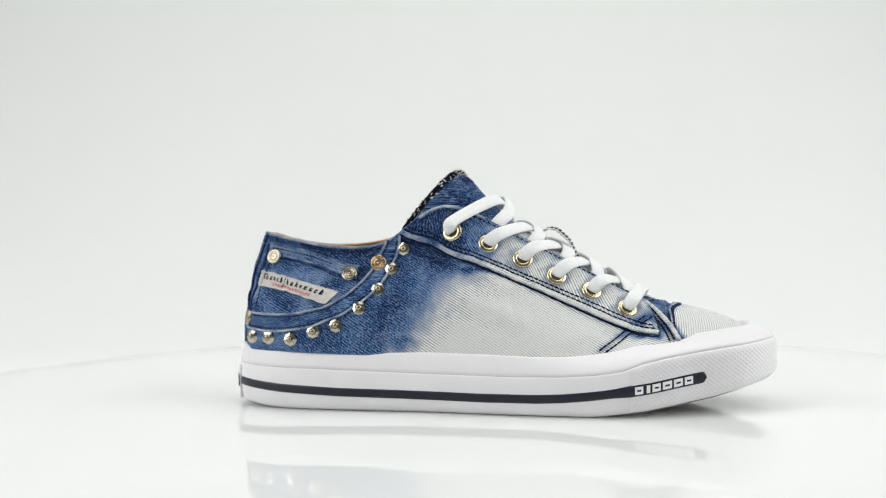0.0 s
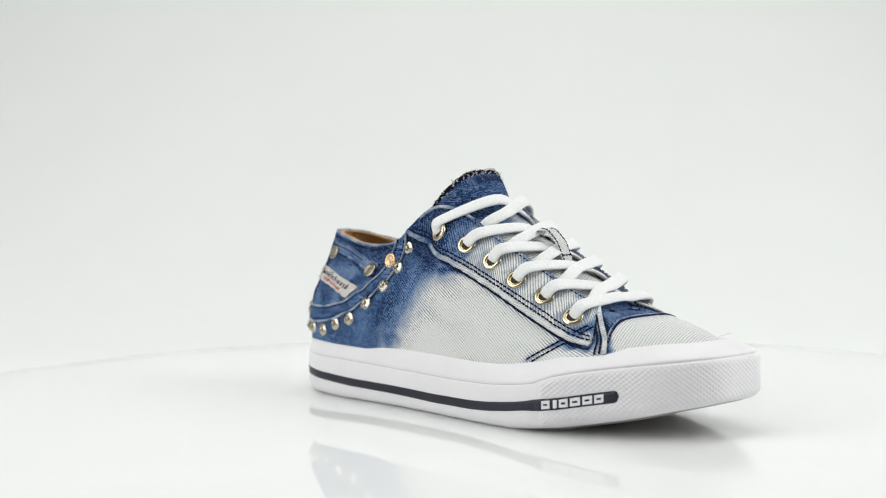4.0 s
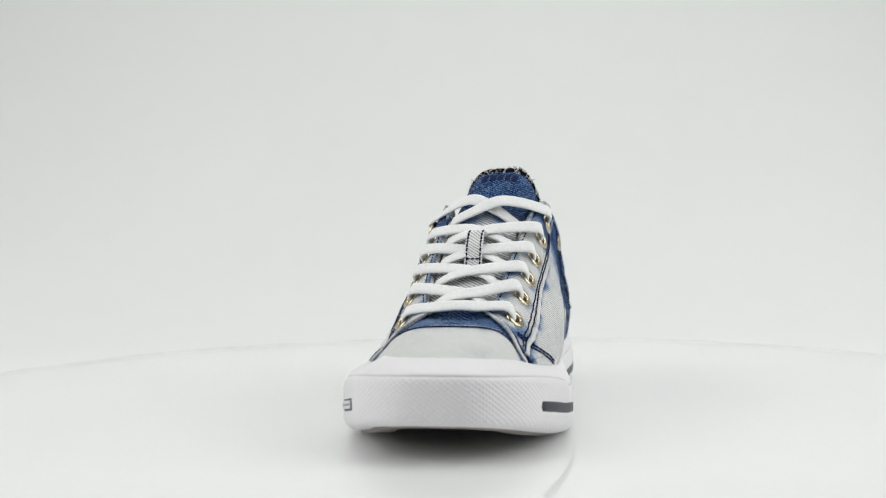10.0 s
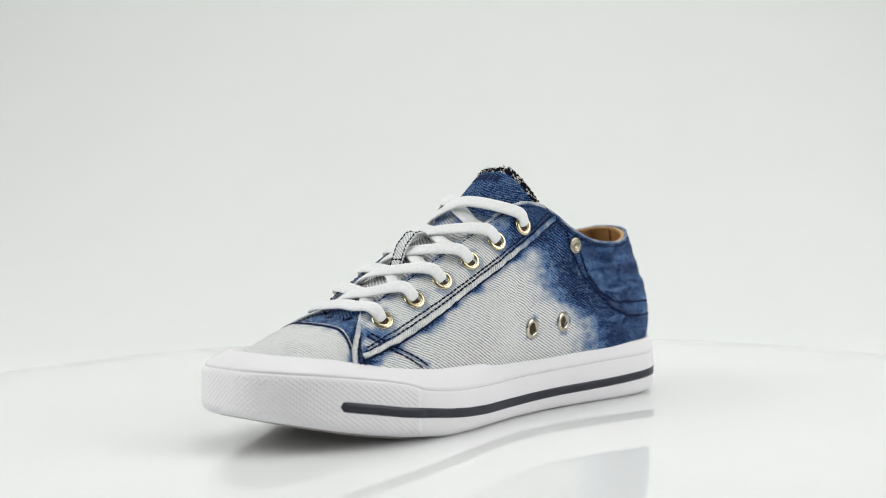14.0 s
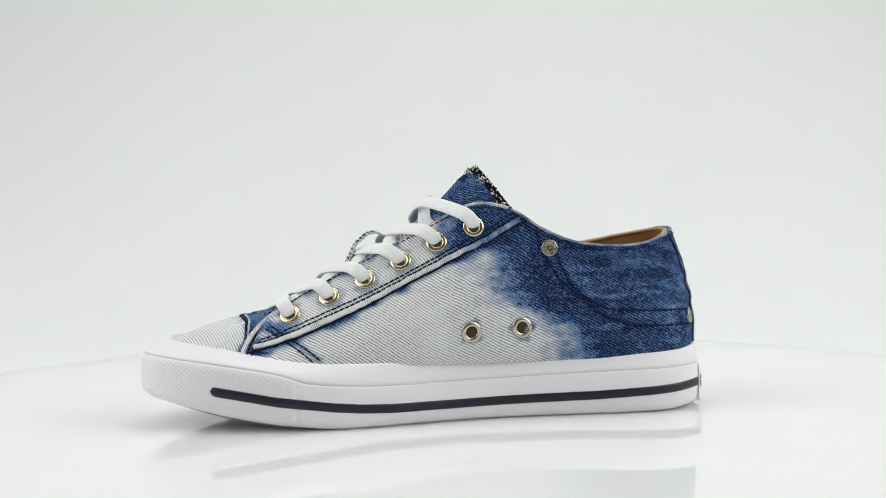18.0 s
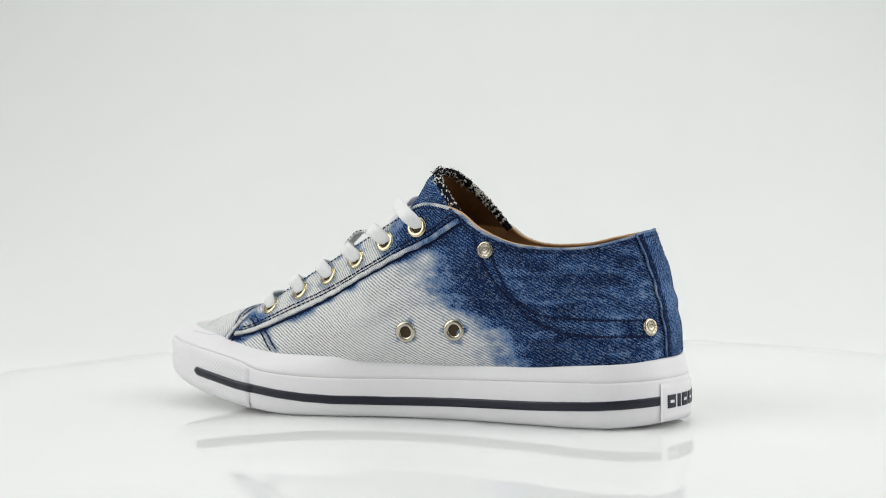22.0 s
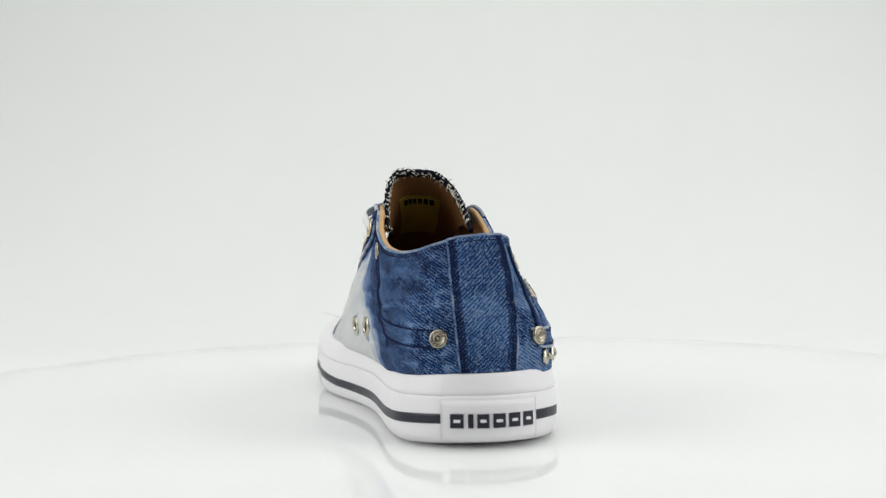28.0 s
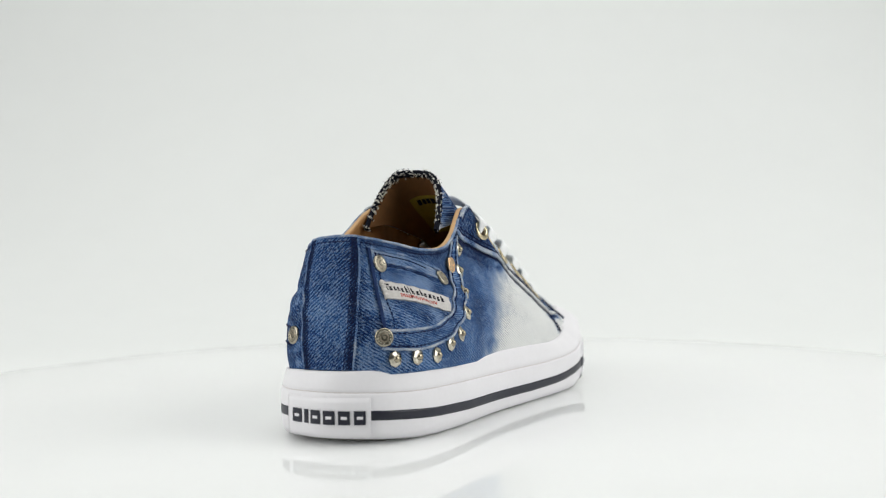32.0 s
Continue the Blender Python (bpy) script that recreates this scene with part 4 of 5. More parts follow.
        stitching("front_stitching", None, [np.c_[np.full(40, sf + d * 0.22), vv_line], np.c_[np.full(40, sf + d * 0.42), vv_line]], shoe, 1.0, every=2.5, length=2.55, width=1.0, height=0.6)
        # slanting double seam towards the toe
        diag = TOE_SEAM[side]
        diag2 = [(a + 3.0, b - 0.8) for a, b in diag]
        over = TOE_OVER[side]
        stitching("toe_seam", side, [over, [(a + 3.0, b - 0.8) for a, b in over]], shoe, 1.85, every=2.5, length=2.5, width=0.8, height=0.6)
        stitching("toe_seam", side, [diag, diag2], shoe, 0.7, every=2.5, length=2.5, width=0.85, height=0.6)
    return stays


def pin(side, x, z, off):
    s, v = on_cloth(side, x, z)
    return lifted(s, v, np.array(off)), cloth_normal(s, v)


def build_metal(shoe):
    collar = [(3.6, -0.8), (3.7, 0.0), (3.3, 0.55), (2.0, 1.05), (1.5, 1.1)]
    dome = [(1.62, 0.6), (1.6, 1.1), (1.35, 1.7), (0.9, 2.05), (0.4, 2.2), (0.01, 2.22)]
    for x, z in ((94.1, 78.6), (88.3, 68.4), (82.2, 58.6), (73.5, 49.8), (61.9, 41.4), (50.5, 38.6), (38.3, 34.6), (25.8, 35.2), (15.8, 35.2)):
        c, n = pin("outer", x, z, 1.0)
        n = n + np.array([0, -0.7, 0.1])
        n = n / np.linalg.norm(n)
        v, f = turned(dome, c, n, 20)
        v0, f0 = turned(collar, c, n, 8)
        base = mesh_part("stud", v0, f0, SILVER, shoe, "domed nickel stud with an eight-sided flat collar", smooth=False)
        mesh_part("dome", v, f, NICKEL_DARK, base, "polished dome")
    rivet = [(3.95, -0.8), (4.1, 0.2), (3.9, 0.75), (3.3, 1.0), (2.7, 0.8), (2.3, 0.72), (1.9, 0.95), (1.55, 1.0), (1.35, 0.6), (0.9, 0.55), (0.6, 0.8), (0.01, 0.85)]
    for side, x, z, off, mat in (("outer", 24.4, 74.6, 1.6, RIVET_METAL), ("outer", 66.6, 65.8, 1.6, RIVET_METAL), ("outer", 81.3, 71.6, 1.6, COPPER), ("outer", 13.4, 44.4, 1.6, RIVET_METAL),
                                 ("inner", 12.6, 44.5, 0.6, RIVET_METAL), ("inner", 85.4, 79.2, 0.6, RIVET_METAL)):
        c, n = pin(side, x, z, off)
        v, f = turned(rivet[:5], c, n, 28)
        body = mesh_part("rivet", v, f, mat, shoe, "stamped round metal rivet")
        v, f = turned(rivet[4:], c, n, 28)
        mesh_part("rivet_face", v, f, DARK_METAL if mat is RIVET_METAL else mat, body, "darkened sunk face")
        for k in range(14):
            a = 2 * math.pi * k / 14
            nn = Vector(n)
            e1 = nn.orthogonal().normalized()
            e2 = nn.cross(e1)
            cc = np.asarray(c) + np.array(e1 * math.cos(a) + e2 * math.sin(a)) * 2.75 + n * 0.75
            if k % 7 == 6:
                continue
            v, f = turned([(0.42, 0), (0.36, 0.28), (0.01, 0.34)], cc, n, 6)
            mesh_part("stamp", v, f, mat, body)
    ring = [(4.95, -0.6), (5.05, 0.1), (4.7, 0.5), (4.0, 0.8), (3.2, 0.72), (2.8, 0.45), (2.55, 0.1), (2.5, -0.3)]
    found = {}
    for side, spots in EYES.items():
        for x, z in spots:
            c, n = pin(side, x, z, 1.8)
            v, f = turned(ring, c, n, 30)
            e = mesh_part("eyelet", v, f, BRASS, shoe, "pale brass lace eyelet")
            # no hole is cut: a dark disc gives its shade
            v, f = turned([(2.75, -0.02), (0.01, -0.04)], c, n, 20)
            mesh_part("eyelet_hole_shade", v, f, INSIDE, e, "dark disc coloured as the hole's shade")
            found.setdefault(side, []).append((np.asarray(c), np.asarray(n)))
    for x, z in VENTS:
        c, n = pin("inner", x, z, 0.6)
        v, f = turned(ring, c, n, 30)
        e = mesh_part("vent_eyelet", v, f, NICKEL, shoe, "silver vent eyelet")
        # same disc of painted shade in the vent
        v, f = turned([(2.75, -0.02), (0.01, -0.04)], c, n, 20)
        mesh_part("vent_hole_shade", v, f, INSIDE, e, "dark disc coloured as the hole's shade")
    return found


# ---------------------------------------------------------------- tongue and laces
SPINE = [(214, 3, 48.5), (205, 4, 54.5), (190, 5, 64), (170, 5, 76), (150, 5.5, 88.5), (140, 6, 96), (131.4, 7.8, 104), (124, 9.8, 112), (117.5, 11, 117.3)]


def tongue_at(a, b, off=0.0):
    """a from the toe end (0) to the top (1), b across (-1..1)."""
    a, b = np.broadcast_arrays(np.asarray(a, float), np.asarray(b, float))
    c = catmull(SPINE, a * (len(SPINE) - 1) * 0.99999, closed=False)
    t = catmull(SPINE, np.clip(a + 0.01, 0, 1) * 7.9999, closed=False) - catmull(SPINE, np.clip(a - 0.01, 0, 1) * 7.9999, closed=False)
    nx, nz = t[..., 2], -t[..., 0]
    ln = np.hypot(nx, nz)
    nx, nz = nx / ln, nz / ln
    hw = at_table(a, [(0, 15), (0.3, 17), (0.6, 18.5), (0.85, 20.6), (1, 21.4)])
    drop = at_table(a, [(0, 3), (0.25, 4), (0.5, 9), (0.75, 23), (1, 45)])
    power = 2.2 + smoothstep(0.7, 1.0, a) * np.where(b > 0, 2.0, 0.8)
    sink = 1 - np.sqrt(np.clip(1 - (np.abs(b) * 0.985) ** power, 0, 1))
    hw = hw * np.where(b > 0, 0.86, 1.08)
    back = at_table(a, [(0, 0), (0.5, 0.0), (1, 1.0)])
    dx = -nx * (1 - back) - 0.62 * back
    dz = -nz * (1 - back) - 0.84 * back
    p = np.stack([c[..., 0] + dx * drop * sink, c[..., 1] + hw * b, c[..., 2] + dz * drop * sink], -1)
    p[..., 0] -= 4.0 * np.clip(-b, 0, 1) ** 1.5 * smoothstep(0.7, 1.0, a)
    # outward push along the arch
    ang = np.arcsin(np.clip(b * 0.985, -1, 1))
    out = np.stack([nx * np.cos(ang), np.sin(ang), nz * np.cos(ang)], -1)
    return p + out * np.asarray(off, float)[..., None], out


def build_tongue(shoe):
    a, b = np.linspace(0, 1, 70)[:, None], np.linspace(-1, 1, 44)[None, :]
    p, _ = tongue_at(a, b, np.zeros((70, 44)))
    uv = np.stack([p[..., 1] * 0.5 + p[..., 2] * 1.2, p[..., 1] - p[..., 2] * 0.4], -1)
    w = 0.88 - 0.72 * smoothstep(88, 100, p[..., 2] + 0.25 * np.abs(p[..., 1] - 7) + 4 * wobble(p, 0.12, 6.0)) - 0.6 * smoothstep(200, 206, p[..., 0])
    tongue = mesh_part("tongue", p.reshape(-1, 3), quads(70, 44, flip=True), DENIM, shoe, "denim tongue, indigo at the top and bleached below", uv=uv.reshape(-1, 2), wash=w.ravel())
    p, _ = tongue_at(a, b, np.full((70, 44), -1.8))
    mesh_part("tongue_lining", p.reshape(-1, 3), quads(70, 44), TONGUE_LEATHER, tongue, "brown leather tongue lining, its inner shade in the colour")
    # frayed tweed edge
    bb = np.linspace(-1.0, 1.0, 90)
    line, out = tongue_at(np.full(90, 0.99), bb, np.full(90, -0.9))
    rnd = random.Random(5)
    verts, faces, fm = [], [], []
    vv, ff = ribbon(line, out, 3.5, 2.0)
    verts += list(vv)
    faces += ff
    fm += [0] * len(ff)

    def yarn(c, d, e, ln, r, col):
        """A short plump bead of yarn at c along d, bowed towards e."""
        d = d / (np.linalg.norm(d) + 1e-9)
        g = np.cross(d, e)
        g /= np.linalg.norm(g) + 1e-9
        h = np.cross(g, d)
        q = len(verts)
        for m, rr, lift in ((-1.0, 0.35, -0.25), (-0.5, 0.9, 0.05), (0.5, 0.9, 0.05), (1.0, 0.35, -0.25)):
            for n in range(5):
                t = 2 * math.pi * n / 5
                verts.append(c + d * ln * m + (h * math.cos(t) + g * math.sin(t)) * r * rr + h * r * lift)
        for m in range(3):
            for n in range(5):
                faces.append((q + m * 5 + n, q + m * 5 + (n + 1) % 5, q + m * 5 + 5 + (n + 1) % 5, q + m * 5 + 5 + n))
                fm.append(col)

    along = np.gradient(line, axis=0)
    along /= np.linalg.norm(along, axis=1)[:, None]
    cross = np.cross(along, out)
    steps = np.r_[0, np.cumsum(np.linalg.norm(np.diff(line, axis=0), axis=1))]
    rows = [(-1.9, 1.2, 1), (-0.65, 1.75, -1), (0.65, 1.75, 1), (1.9, 1.2, -1), (2.3, -0.2, 1), (1.9, -1.3, -1), (0.65, -1.75, 1), (-0.65, -1.75, -1), (-1.9, -1.3, 1), (-2.3, -0.2, -1)]
    for x, y, sl in rows:
        pos = rnd.uniform(0, 1.0)
        while pos < steps[-1]:
            j = min(int(np.searchsorted(steps, pos)), 89)
            side = abs(2.0 * j / 89 - 1)
            white = 0.24 + 0.40 * smoothstep(0.45, 0.95, side) if y < 0.5 else 0.22
            c = line[j] + cross[j] * (0.74 * x + rnd.uniform(-0.2, 0.2)) + out[j] * (0.68 * y + rnd.uniform(-0.2, 0.2))
            face = cross[j] * x + out[j] * y * 1.3
            d = along[j] + cross[j] * sl * rnd.uniform(0.35, 0.9) + out[j] * rnd.uniform(-0.25, 0.25)
            yarn(c, d, face / np.linalg.norm(face), rnd.uniform(0.6, 0.95), rnd.uniform(0.30, 0.46), 1 if rnd.random() < white else 0)
            pos += rnd.uniform(0.9, 1.3)
    for k in range(150):
        j = rnd.randrange(90)
        d = np.array([rnd.uniform(-1, 1) for _ in range(3)])
        c = line[j] + cross[j] * rnd.uniform(-2.2, 2.6) + out[j] * rnd.choice((-1.6, 1.6))
        yarn(c, d, out[j], rnd.uniform(0.8, 1.5), rnd.uniform(0.12, 0.2), rnd.randrange(2))
    mesh_part("frayed_trim", verts, faces, THREAD, tongue, "frayed black and white tweed edging", mats=[BLACK_YARN, WHITE_YARN], face_mats=fm, smooth=False)
    stitching_pts, so = tongue_at(np.full(60, 0.965), np.linspace(-0.8, 0.8, 60), np.full(60, 0.1))
    v, f = stitch_run(stitching_pts, so, every=2.2, length=2.0, width=0.7)
    mesh_part("tongue_stitching", v, f, THREAD, tongue, "navy stitching", smooth=False)
    # dark print on the tongue
    for k in range(5):
        b0 = -0.40 + k * 0.185
        aa, bq = np.linspace(0.875, 0.925, 4)[:, None], np.linspace(b0, b0 + 0.135, 4)[None, :]
        pp, oo = tongue_at(aa, bq, np.zeros((4, 4)))
        block((pp[:, ::-1], oo[:, ::-1]), "print", NAVY_PRINT, tongue, "dark printed block", 0.25)
    # yellow label inside
    aa, bq = np.linspace(0.50, 0.79, 10)[:, None], np.linspace(-0.6, 0.6, 12)[None, :]
    pp, oo = tongue_at(aa, bq, np.full((10, 12), -2.0))
    tag = block((pp, -oo), "inner_label", YELLOW, tongue, "yellow label with dark blocks inside the tongue", 0.3)
    for k in range(6):
        b0 = -0.46 + k * 0.155
        pp, oo = tongue_at(np.linspace(0.735, 0.77, 3)[:, None], np.linspace(b0, b0 + 0.115, 3)[None, :], np.full((3, 3), -2.4))
        block((pp, -oo), "label_mark", BLACK_YARN, tag, "", 0.15)
    # lace loop
    aa = np.linspace(0.325, 0.445, 24)
    pts, oo = tongue_at(aa, np.full(24, -0.02), np.interp(np.arange(24), [0, 3, 9, 17, 21, 23], [0.6, 2.6, 6.6, 8.2, 6.4, 2.5]))
    vv, ff = ribbon(pts, oo, 8.2, 1.2)
    uvl = np.c_[np.asarray(vv)[:, 1] * 0.6 + np.asarray(vv)[:, 2], np.asarray(vv)[:, 1]]
    loop = mesh_part("lace_loop", vv, ff, DENIM, shoe, "bleached denim lace loop with navy edge stitching", uv=uvl, wash=np.full(len(vv), 0.95))
    v, f = stitch_run(pts[[3, 3]] + np.array([[0, -3.8, 0], [0, 3.8, 0]]) + oo[[3, 3]] * 0.62, oo[[3, 3]], every=2.2, length=2.1, width=1.0)
    mesh_part("loop_stitching", v, f, THREAD, loop, "navy stitching", smooth=False)
    for d in (-3.1, 3.1):
        q = pts + np.array([0, d, 0]) + oo * 0.62
        v, f = stitch_run(q, oo, every=2.3, length=2.1, width=0.9)
        mesh_part("loop_stitching", v, f, THREAD, loop, "navy stitching", smooth=False)


def tongue_point(x, y, lift):
    sp = catmull(SPINE, np.linspace(0, 7.999, 400), closed=False)
    a = float(np.interp(-x, -sp[:, 0], np.linspace(0, 1, 400)))
    hw = 18.0
    p, o = tongue_at(a, np.clip((y - 5.5) / hw, -0.95, 0.95), np.array(lift))
    return p, o


def build_laces(shoe, eyes):
    def lace(points, ups, width=6.8, tail=0.0):
        n = 60
        p, u = curve(points, n), curve(ups, n)
        i = np.arange(n)
        wd = width * (1 - 0.44 * np.exp(-(i / 6.0) ** 2) - 0.44 * tail * np.exp(-((n - 1 - i) / 6.0) ** 2))
        v, f = ribbon(p, u, wd, 1.55)
        mesh_part("lace", v, f, COTTON, shoe, "flat white cotton lace run")

    slope = np.array([0.55, 0, 0.83])
    for i in range(5):
        for side, other, sg in (("outer", "inner", -1), ("inner", "outer", 1)):
            c, n = eyes[side][i]
            oc, on = eyes[other][i + 1]
            lift = 1.4 if side == "outer" else 3.0
            top = 3.2 if i == 0 else 0.6
            inward = np.array([0.0, -sg, 0.0])
            e_x = c[0]
            go = (20.0, 18.5, 16.0, 13.0, 11.0)[i]
            rise = inward - n * (inward @ n)
            rise /= np.linalg.norm(rise)
            p1 = c + n * 0.8 + rise * 1.6
            p2 = c + n * 1.5 + rise * 6.5 + np.array([go * 0.25, 0, 0.3])
            m1, o1 = tongue_point(e_x + go * 0.82, 5.5 + sg * 6.5, lift + 0.3 + top)
            m2, o2 = tongue_point(e_x + go + 1.0, 5.5 - sg * 5.0, lift + 0.6)
            half = 0.42 * e_x + 0.58 * oc[0]
            m3, o3 = tongue_point(half + go * 0.62, 5.5 - sg * 13.0, 1.9)
            m4 = np.array([half + go * 0.3, 5.5 - sg * 19.0, m3[2] - 5.0])
            lace([c - n * 1.6 - rise * 0.9, p1, p2, m1, m2, m3, m4], [-rise + n * 0.3, n - rise * 0.35, n + slope * 0.3, o1, o2, o3, slope])
    a, na = eyes["outer"][5]
    b, nb = eyes["inner"][5]
    ra, rb = np.array([0, 1.0, 0]) - na * na[1], np.array([0, -1.0, 0]) + nb * nb[1]
    ra, rb = ra / np.linalg.norm(ra), rb / np.linalg.norm(rb)
    pts = [a - na * 1.6 - ra * 0.9, a + na * 0.8 + ra * 1.6, a + na * 1.6 + ra * 6.5 + np.array([0.6, 0, 0.3])]
    for y in (-5, 5, 14):
        q, _ = tongue_point(207.5, y, 3.0)
        pts.append(q + np.array([0, 0, 1.4]))
    pts += [b + nb * 1.6 + rb * 6.5 + np.array([0.6, 0, 0.3]), b + nb * 0.8 + rb * 1.6, b - nb * 1.6 - rb * 0.9]
    lace(pts, [-ra + na * 0.2, na - ra * 0.5, na + slope * 0.5, slope, slope, slope, nb + slope * 0.5, nb - rb * 0.5, -rb + nb * 0.2], tail=1.0)


# ---------------------------------------------------------------- pocket, strap and label on the outer side
def build_pocket(shoe):
    strap_hi = [(12, 47.3), (29, 46.4), (45, 47.6), (60, 52), (71.5, 60), (78.5, 68.5), (83, 78), (85, 83)]
    strap_lo = [(12, 39.8), (29, 38.3), (46, 40.4), (61, 45), (75.5, 53.3), (84, 61.5), (88.5, 70), (91.5, 79), (92, 85.5)]
    lo, hi = side_curve("outer", strap_lo, 90), side_curve("outer", strap_hi, 90)
    s, v = between(lo, hi, 14)
    sheet("strap", s, v, 1.6, 1.3, DENIM, shoe, "curved indigo denim strap with pale worn edges", slant=0.4, wash=lambda p: 0.20 + 0.14 * wobble(p, 0.13, 8.0))
    for c, d in ((hi, -1), (lo, 1)):
        fold("strap_edge", lifted(c[:, 0], c[:, 1], np.full(90, 1.5)), cloth_normal(c[:, 0], c[:, 1]), 1.1, 1.0, shoe, "pale frayed strap edge", 0.50, 0.25)
    inner = (hi - lo) / np.linalg.norm(cloth(hi[:, 0], hi[:, 1]) - cloth(lo[:, 0], lo[:, 1]), axis=1)[:, None]
    stitching("strap_stitching", None, [lo + inner * 1.5, hi - inner * 1.5], shoe, 1.65, every=2.4, length=2.1)
    # patch pocket above the strap
    top = [(20.5, 82.0), (33, 79.8), (46, 77.0), (58, 73.2), (70.5, 69.6)]
    low = [(14, 47.6), (29, 46.6), (45, 47.8), (60, 52.2), (71, 60.0)]
    tc, lc = side_curve("outer", top, 70), side_curve("outer", low, 70)
    s, v = between(lc, tc, 34)
    sheet("pocket", s, v, 1.15, 0.9, DENIM, shoe, "indigo denim patch pocket with worn pale top", slant=0.5,
          wash=lambda p: 0.24 + 0.2 * smoothstep(7, 0, np.abs(p[..., 2] - (84.5 - p[..., 0] * 0.19))) + 0.2 * wobble(p, 0.10, 1.0))
    welt_a, welt_b = side_curve("outer", [(a, b - 5.2) for a, b in top], 70), side_curve("outer", [(a, b - 6.6) for a, b in top], 70)
    for c, off, w, worn, nm in ((tc, 1.2, 1.1, 0.30, "pocket_edge"), (welt_a, 1.2, 1.0, 0.34, "pocket_welt"), (welt_b, 1.2, 1.6, 0.02, "pocket_fold")):
        fold(nm, lifted(c[:, 0], c[:, 1], np.full(70, off)), cloth_normal(c[:, 0], c[:, 1]), w, 0.9, shoe, "pale worn pocket edge" if worn > 0.2 else "dark fold across the pocket", worn, 0.22)
    side_a = side_curve("outer", [(20.8, 82.0), (17.2, 66), (14.2, 48)], 50)
    vv, ff = ribbon(lifted(side_a[:, 0], side_a[:, 1], np.full(50, 1.2)), cloth_normal(side_a[:, 0], side_a[:, 1]), 1.6, 1.2)
    mesh_part("pocket_side", vv, ff, THREAD_SOFT, shoe, "dark turned pocket side")
    stitching("pocket_stitching", "outer", [[(22.5, 79.6), (34, 77.4), (47, 74.6), (58, 71)], [(23.5, 80.0), (20.5, 66), (17.5, 50)]], shoe, 1.25, every=2.3, length=2.0)
    # woven label
    ta, tb = side_curve("outer", [(20.0, 67.0), (30.5, 65.1), (45.5, 61.2), (62.5, 57.0)], 40), side_curve("outer", [(19.2, 60.0), (29.5, 58.2), (42, 55.4), (56.5, 51.6)], 40)
    s, v = between(tb, ta, 10)
    label = sheet("woven_label", s, v, 2.0, 0.8, WOVEN, shoe, "cream woven label with dark and red marks")

    def bar(f0, f1, g0, g1, mat, name):
        i = np.linspace(f0, f1, 6) * 39
        aa = np.c_[np.interp(i, range(40), tb[:, 0]), np.interp(i, range(40), tb[:, 1])]
        cc = np.c_[np.interp(i, range(40), ta[:, 0]), np.interp(i, range(40), ta[:, 1])]
        p0, p1 = aa + (cc - aa) * g0, aa + (cc - aa) * g1
        ss, vv_ = between(p0, p1, 3)
        block((lifted(ss, vv_, np.full(ss.shape, 2.05)), cloth_normal(ss, vv_)), name, mat, label, "", 0.15)
    rnd = random.Random(8)
    f = 0.07
    for tall in (1, 0, 0, 0, 0, 1, 2, 1, 0, 1, 0, 0, 0, 0, 1):
        wide = 0.018 if tall == 2 else 0.030 + rnd.uniform(-0.005, 0.007)
        low, high = ((0.50, 0.72), (0.48, 0.84), (0.16, 0.92))[tall]
        bar(f, f + wide * 0.36, low, high, BLACK_YARN, "dark_mark")
        if tall < 2:
            bar(f + wide * 0.36, f + wide, low, low + 0.08, BLACK_YARN, "dark_mark")
            bar(f + wide * 0.5, f + wide * 0.85, low + 0.13, low + 0.22, BLACK_YARN, "dark_mark")
        f += wide + 0.025
    bar(0.06, 0.13, 0.78, 0.86, BLACK_YARN, "dark_mark")

    # the red line of small capitals
    letters = bpy.data.curves.new("small_capitals", "FONT")
    letters.body, letters.size, letters.extrude, letters.space_character = "DENIM DIVISION", 1.0, 0.02, 1.15
    holder = bpy.data.objects.new("small_capitals", letters)
    me = bpy.data.meshes.new_from_object(holder)
    co = np.array([tuple(q.co) for q in me.vertices])
    faces = [tuple(q.vertices) for q in me.polygons]
    bpy.data.objects.remove(holder)
    bpy.data.meshes.remove(me)
    i = (0.24 + 0.52 * co[:, 0] / co[:, 0].max()) * 39
    g = 0.17 + 0.19 * co[:, 1] / co[:, 1].max()
    at = lambda c, k: np.interp(i, range(40), c[:, k])
    ss, vv_ = at(tb, 0) + (at(ta, 0) - at(tb, 0)) * g, at(tb, 1) + (at(ta, 1) - at(tb, 1)) * g
    mesh_part("red_lettering", lifted(ss, vv_, 2.1 + 5 * co[:, 2]), faces, RED_THREAD, label, "red woven capitals", smooth=False)
    e = np.c_[np.linspace(ta[0, 0], tb[0, 0], 14), np.linspace(ta[0, 1], tb[0, 1], 14)]
    pts = lifted(e[:, 0], e[:, 1], 2.0 + 0.5 * np.sin(np.arange(14) * 1.9))
    vv, ff = ribbon(pts, cloth_normal(e[:, 0], e[:, 1]), 2.2, 1.3)
    mesh_part("label_fold", vv, ff, WOVEN, label, "frayed end of the label")
    # stitched line of the inner side
    stitching("strap_line", "inner", STRAP_LINES, shoe, 0.62, label="navy stitched lines", every=1.9, length=1.8, width=0.95, height=0.55)


def build_thread(shoe):
    p = curve([(233, 30, 36), (238, 36, 36.5), (241, 41, 38), (241.6, 41.8, 38.4), (242.3, 42.6, 38.6), (243, 43.6, 38.2)], 60)
    v, f = ribbon(p, np.tile([0, 0, 1.0], (60, 1)), 0.09, 0.09)
    mesh_part("loose_thread", v, f, PALE_FOLD, shoe, "stray loose thread at the toe seam")


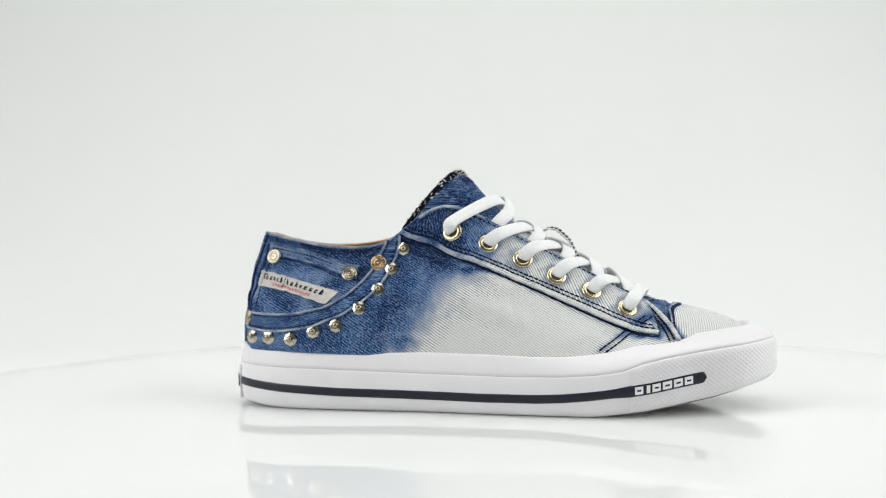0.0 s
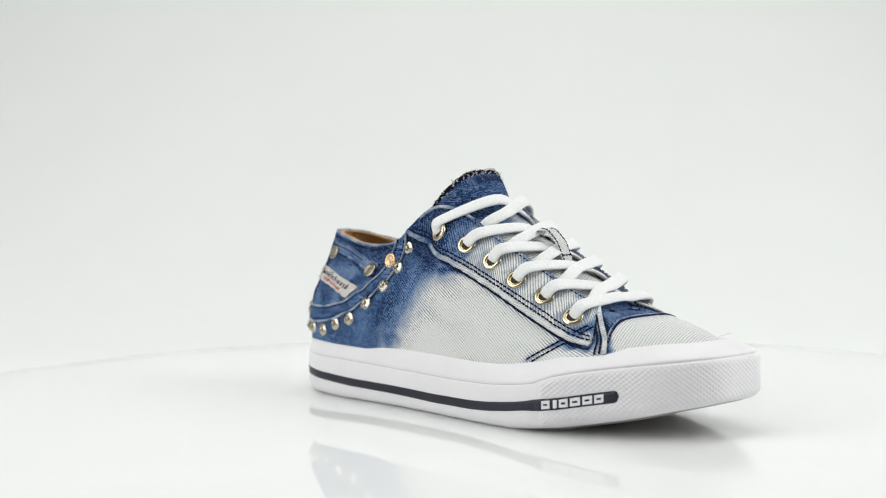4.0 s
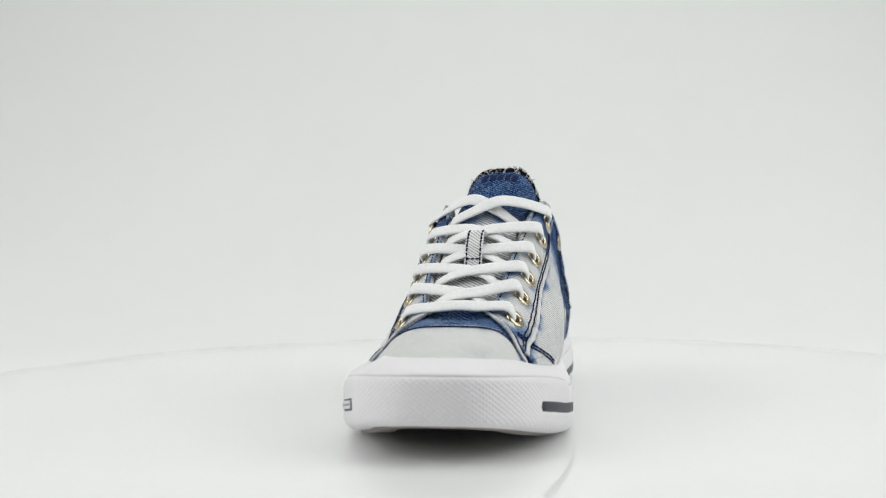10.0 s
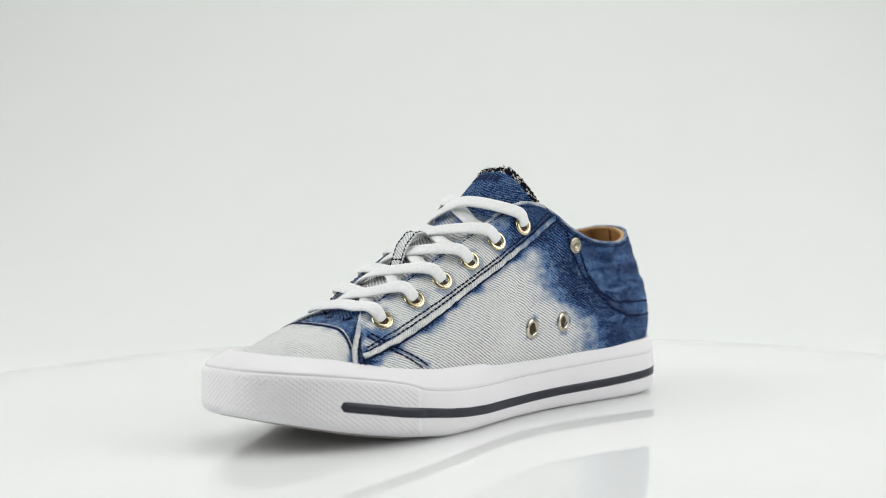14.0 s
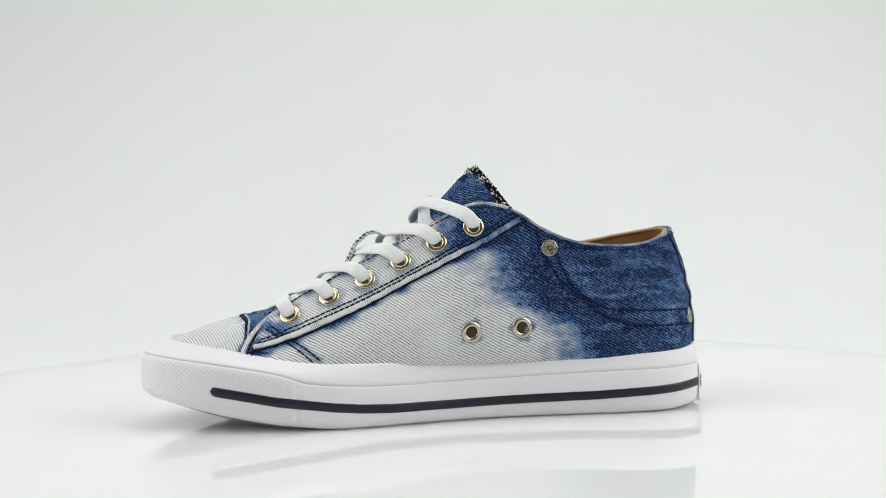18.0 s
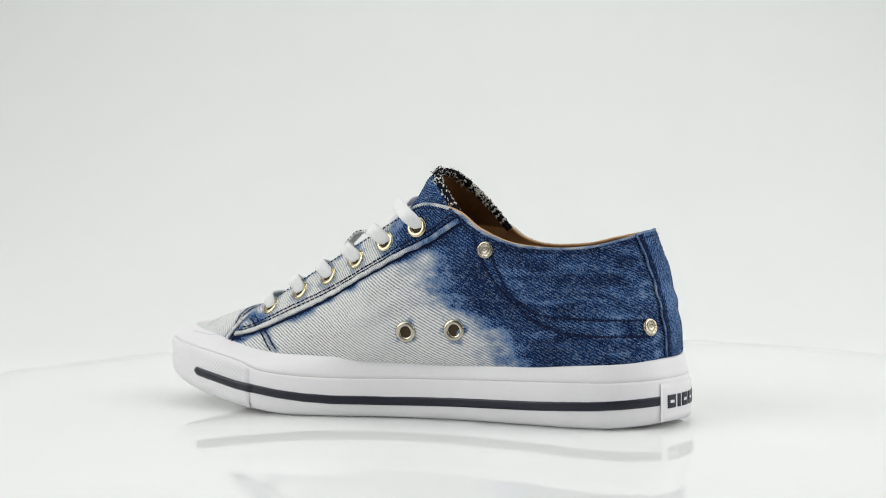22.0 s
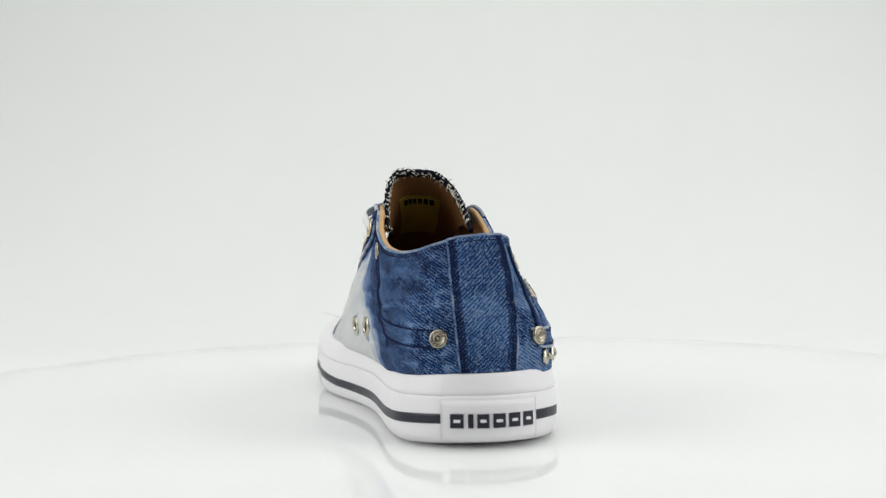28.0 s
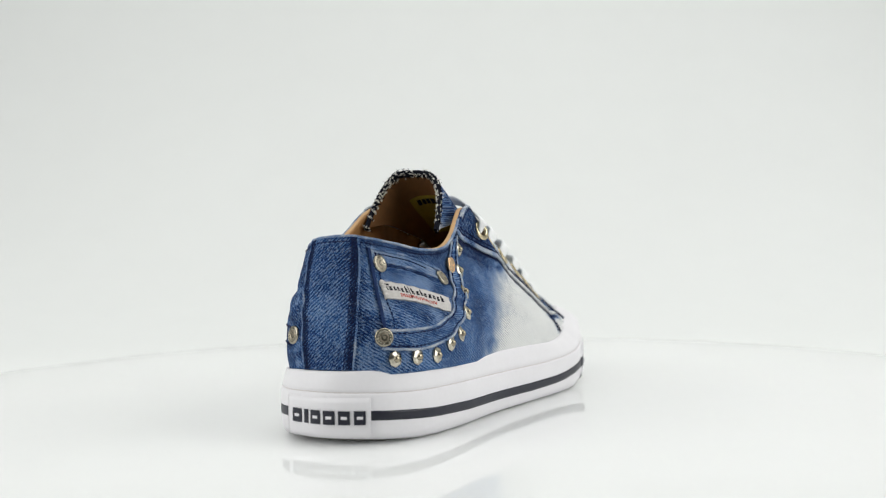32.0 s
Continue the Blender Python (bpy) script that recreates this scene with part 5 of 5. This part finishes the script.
# ---------------------------------------------------------------- assembly
TURN_RATE, SET_TURN = -8.8376, -9.9533      # degrees a second; how the shoe was set down


LAG = [(0, 0), (3, -0.1), (6, -0.5), (9.5, -1.1), (13, -0.95), (16.5, -0.5), (19, -0.2), (24, 0.05), (28, 0.4), (32, 0.6)]


def turned_by(t):
    """Degrees through which the table has turned; its motor is slightly uneven."""
    return TURN_RATE * t + float(curve([(a, b) for a, b in LAG], 400)[:, 1][np.argmin(np.abs(curve(LAG, 400)[:, 0] - t))])


def shoe_pose(t):
    return pose(0, 0, 0, 0, 0, turned_by(t) + SET_TURN) @ pose(-0.120, 0.0115, 0.0002)


turntable = build_studio()
sneaker = new("sneaker")
tagged(sneaker, "studded low denim sneaker with white laces on the turntable", "sneaker")
build_sole(sneaker)
build_upper(sneaker)
eyelets = build_metal(sneaker)
build_tongue(sneaker)
build_laces(sneaker, eyelets)
build_pocket(sneaker)
build_thread(sneaker)


def motions():
    times = [0, 0.1] + list(range(1, 32)) + [31.9, 32]
    walk(turntable, [(t, pose(0, 0, 0, 0, 0, turned_by(t))) for t in times])
    walk(sneaker, [(t, shoe_pose(t)) for t in times])


motions()
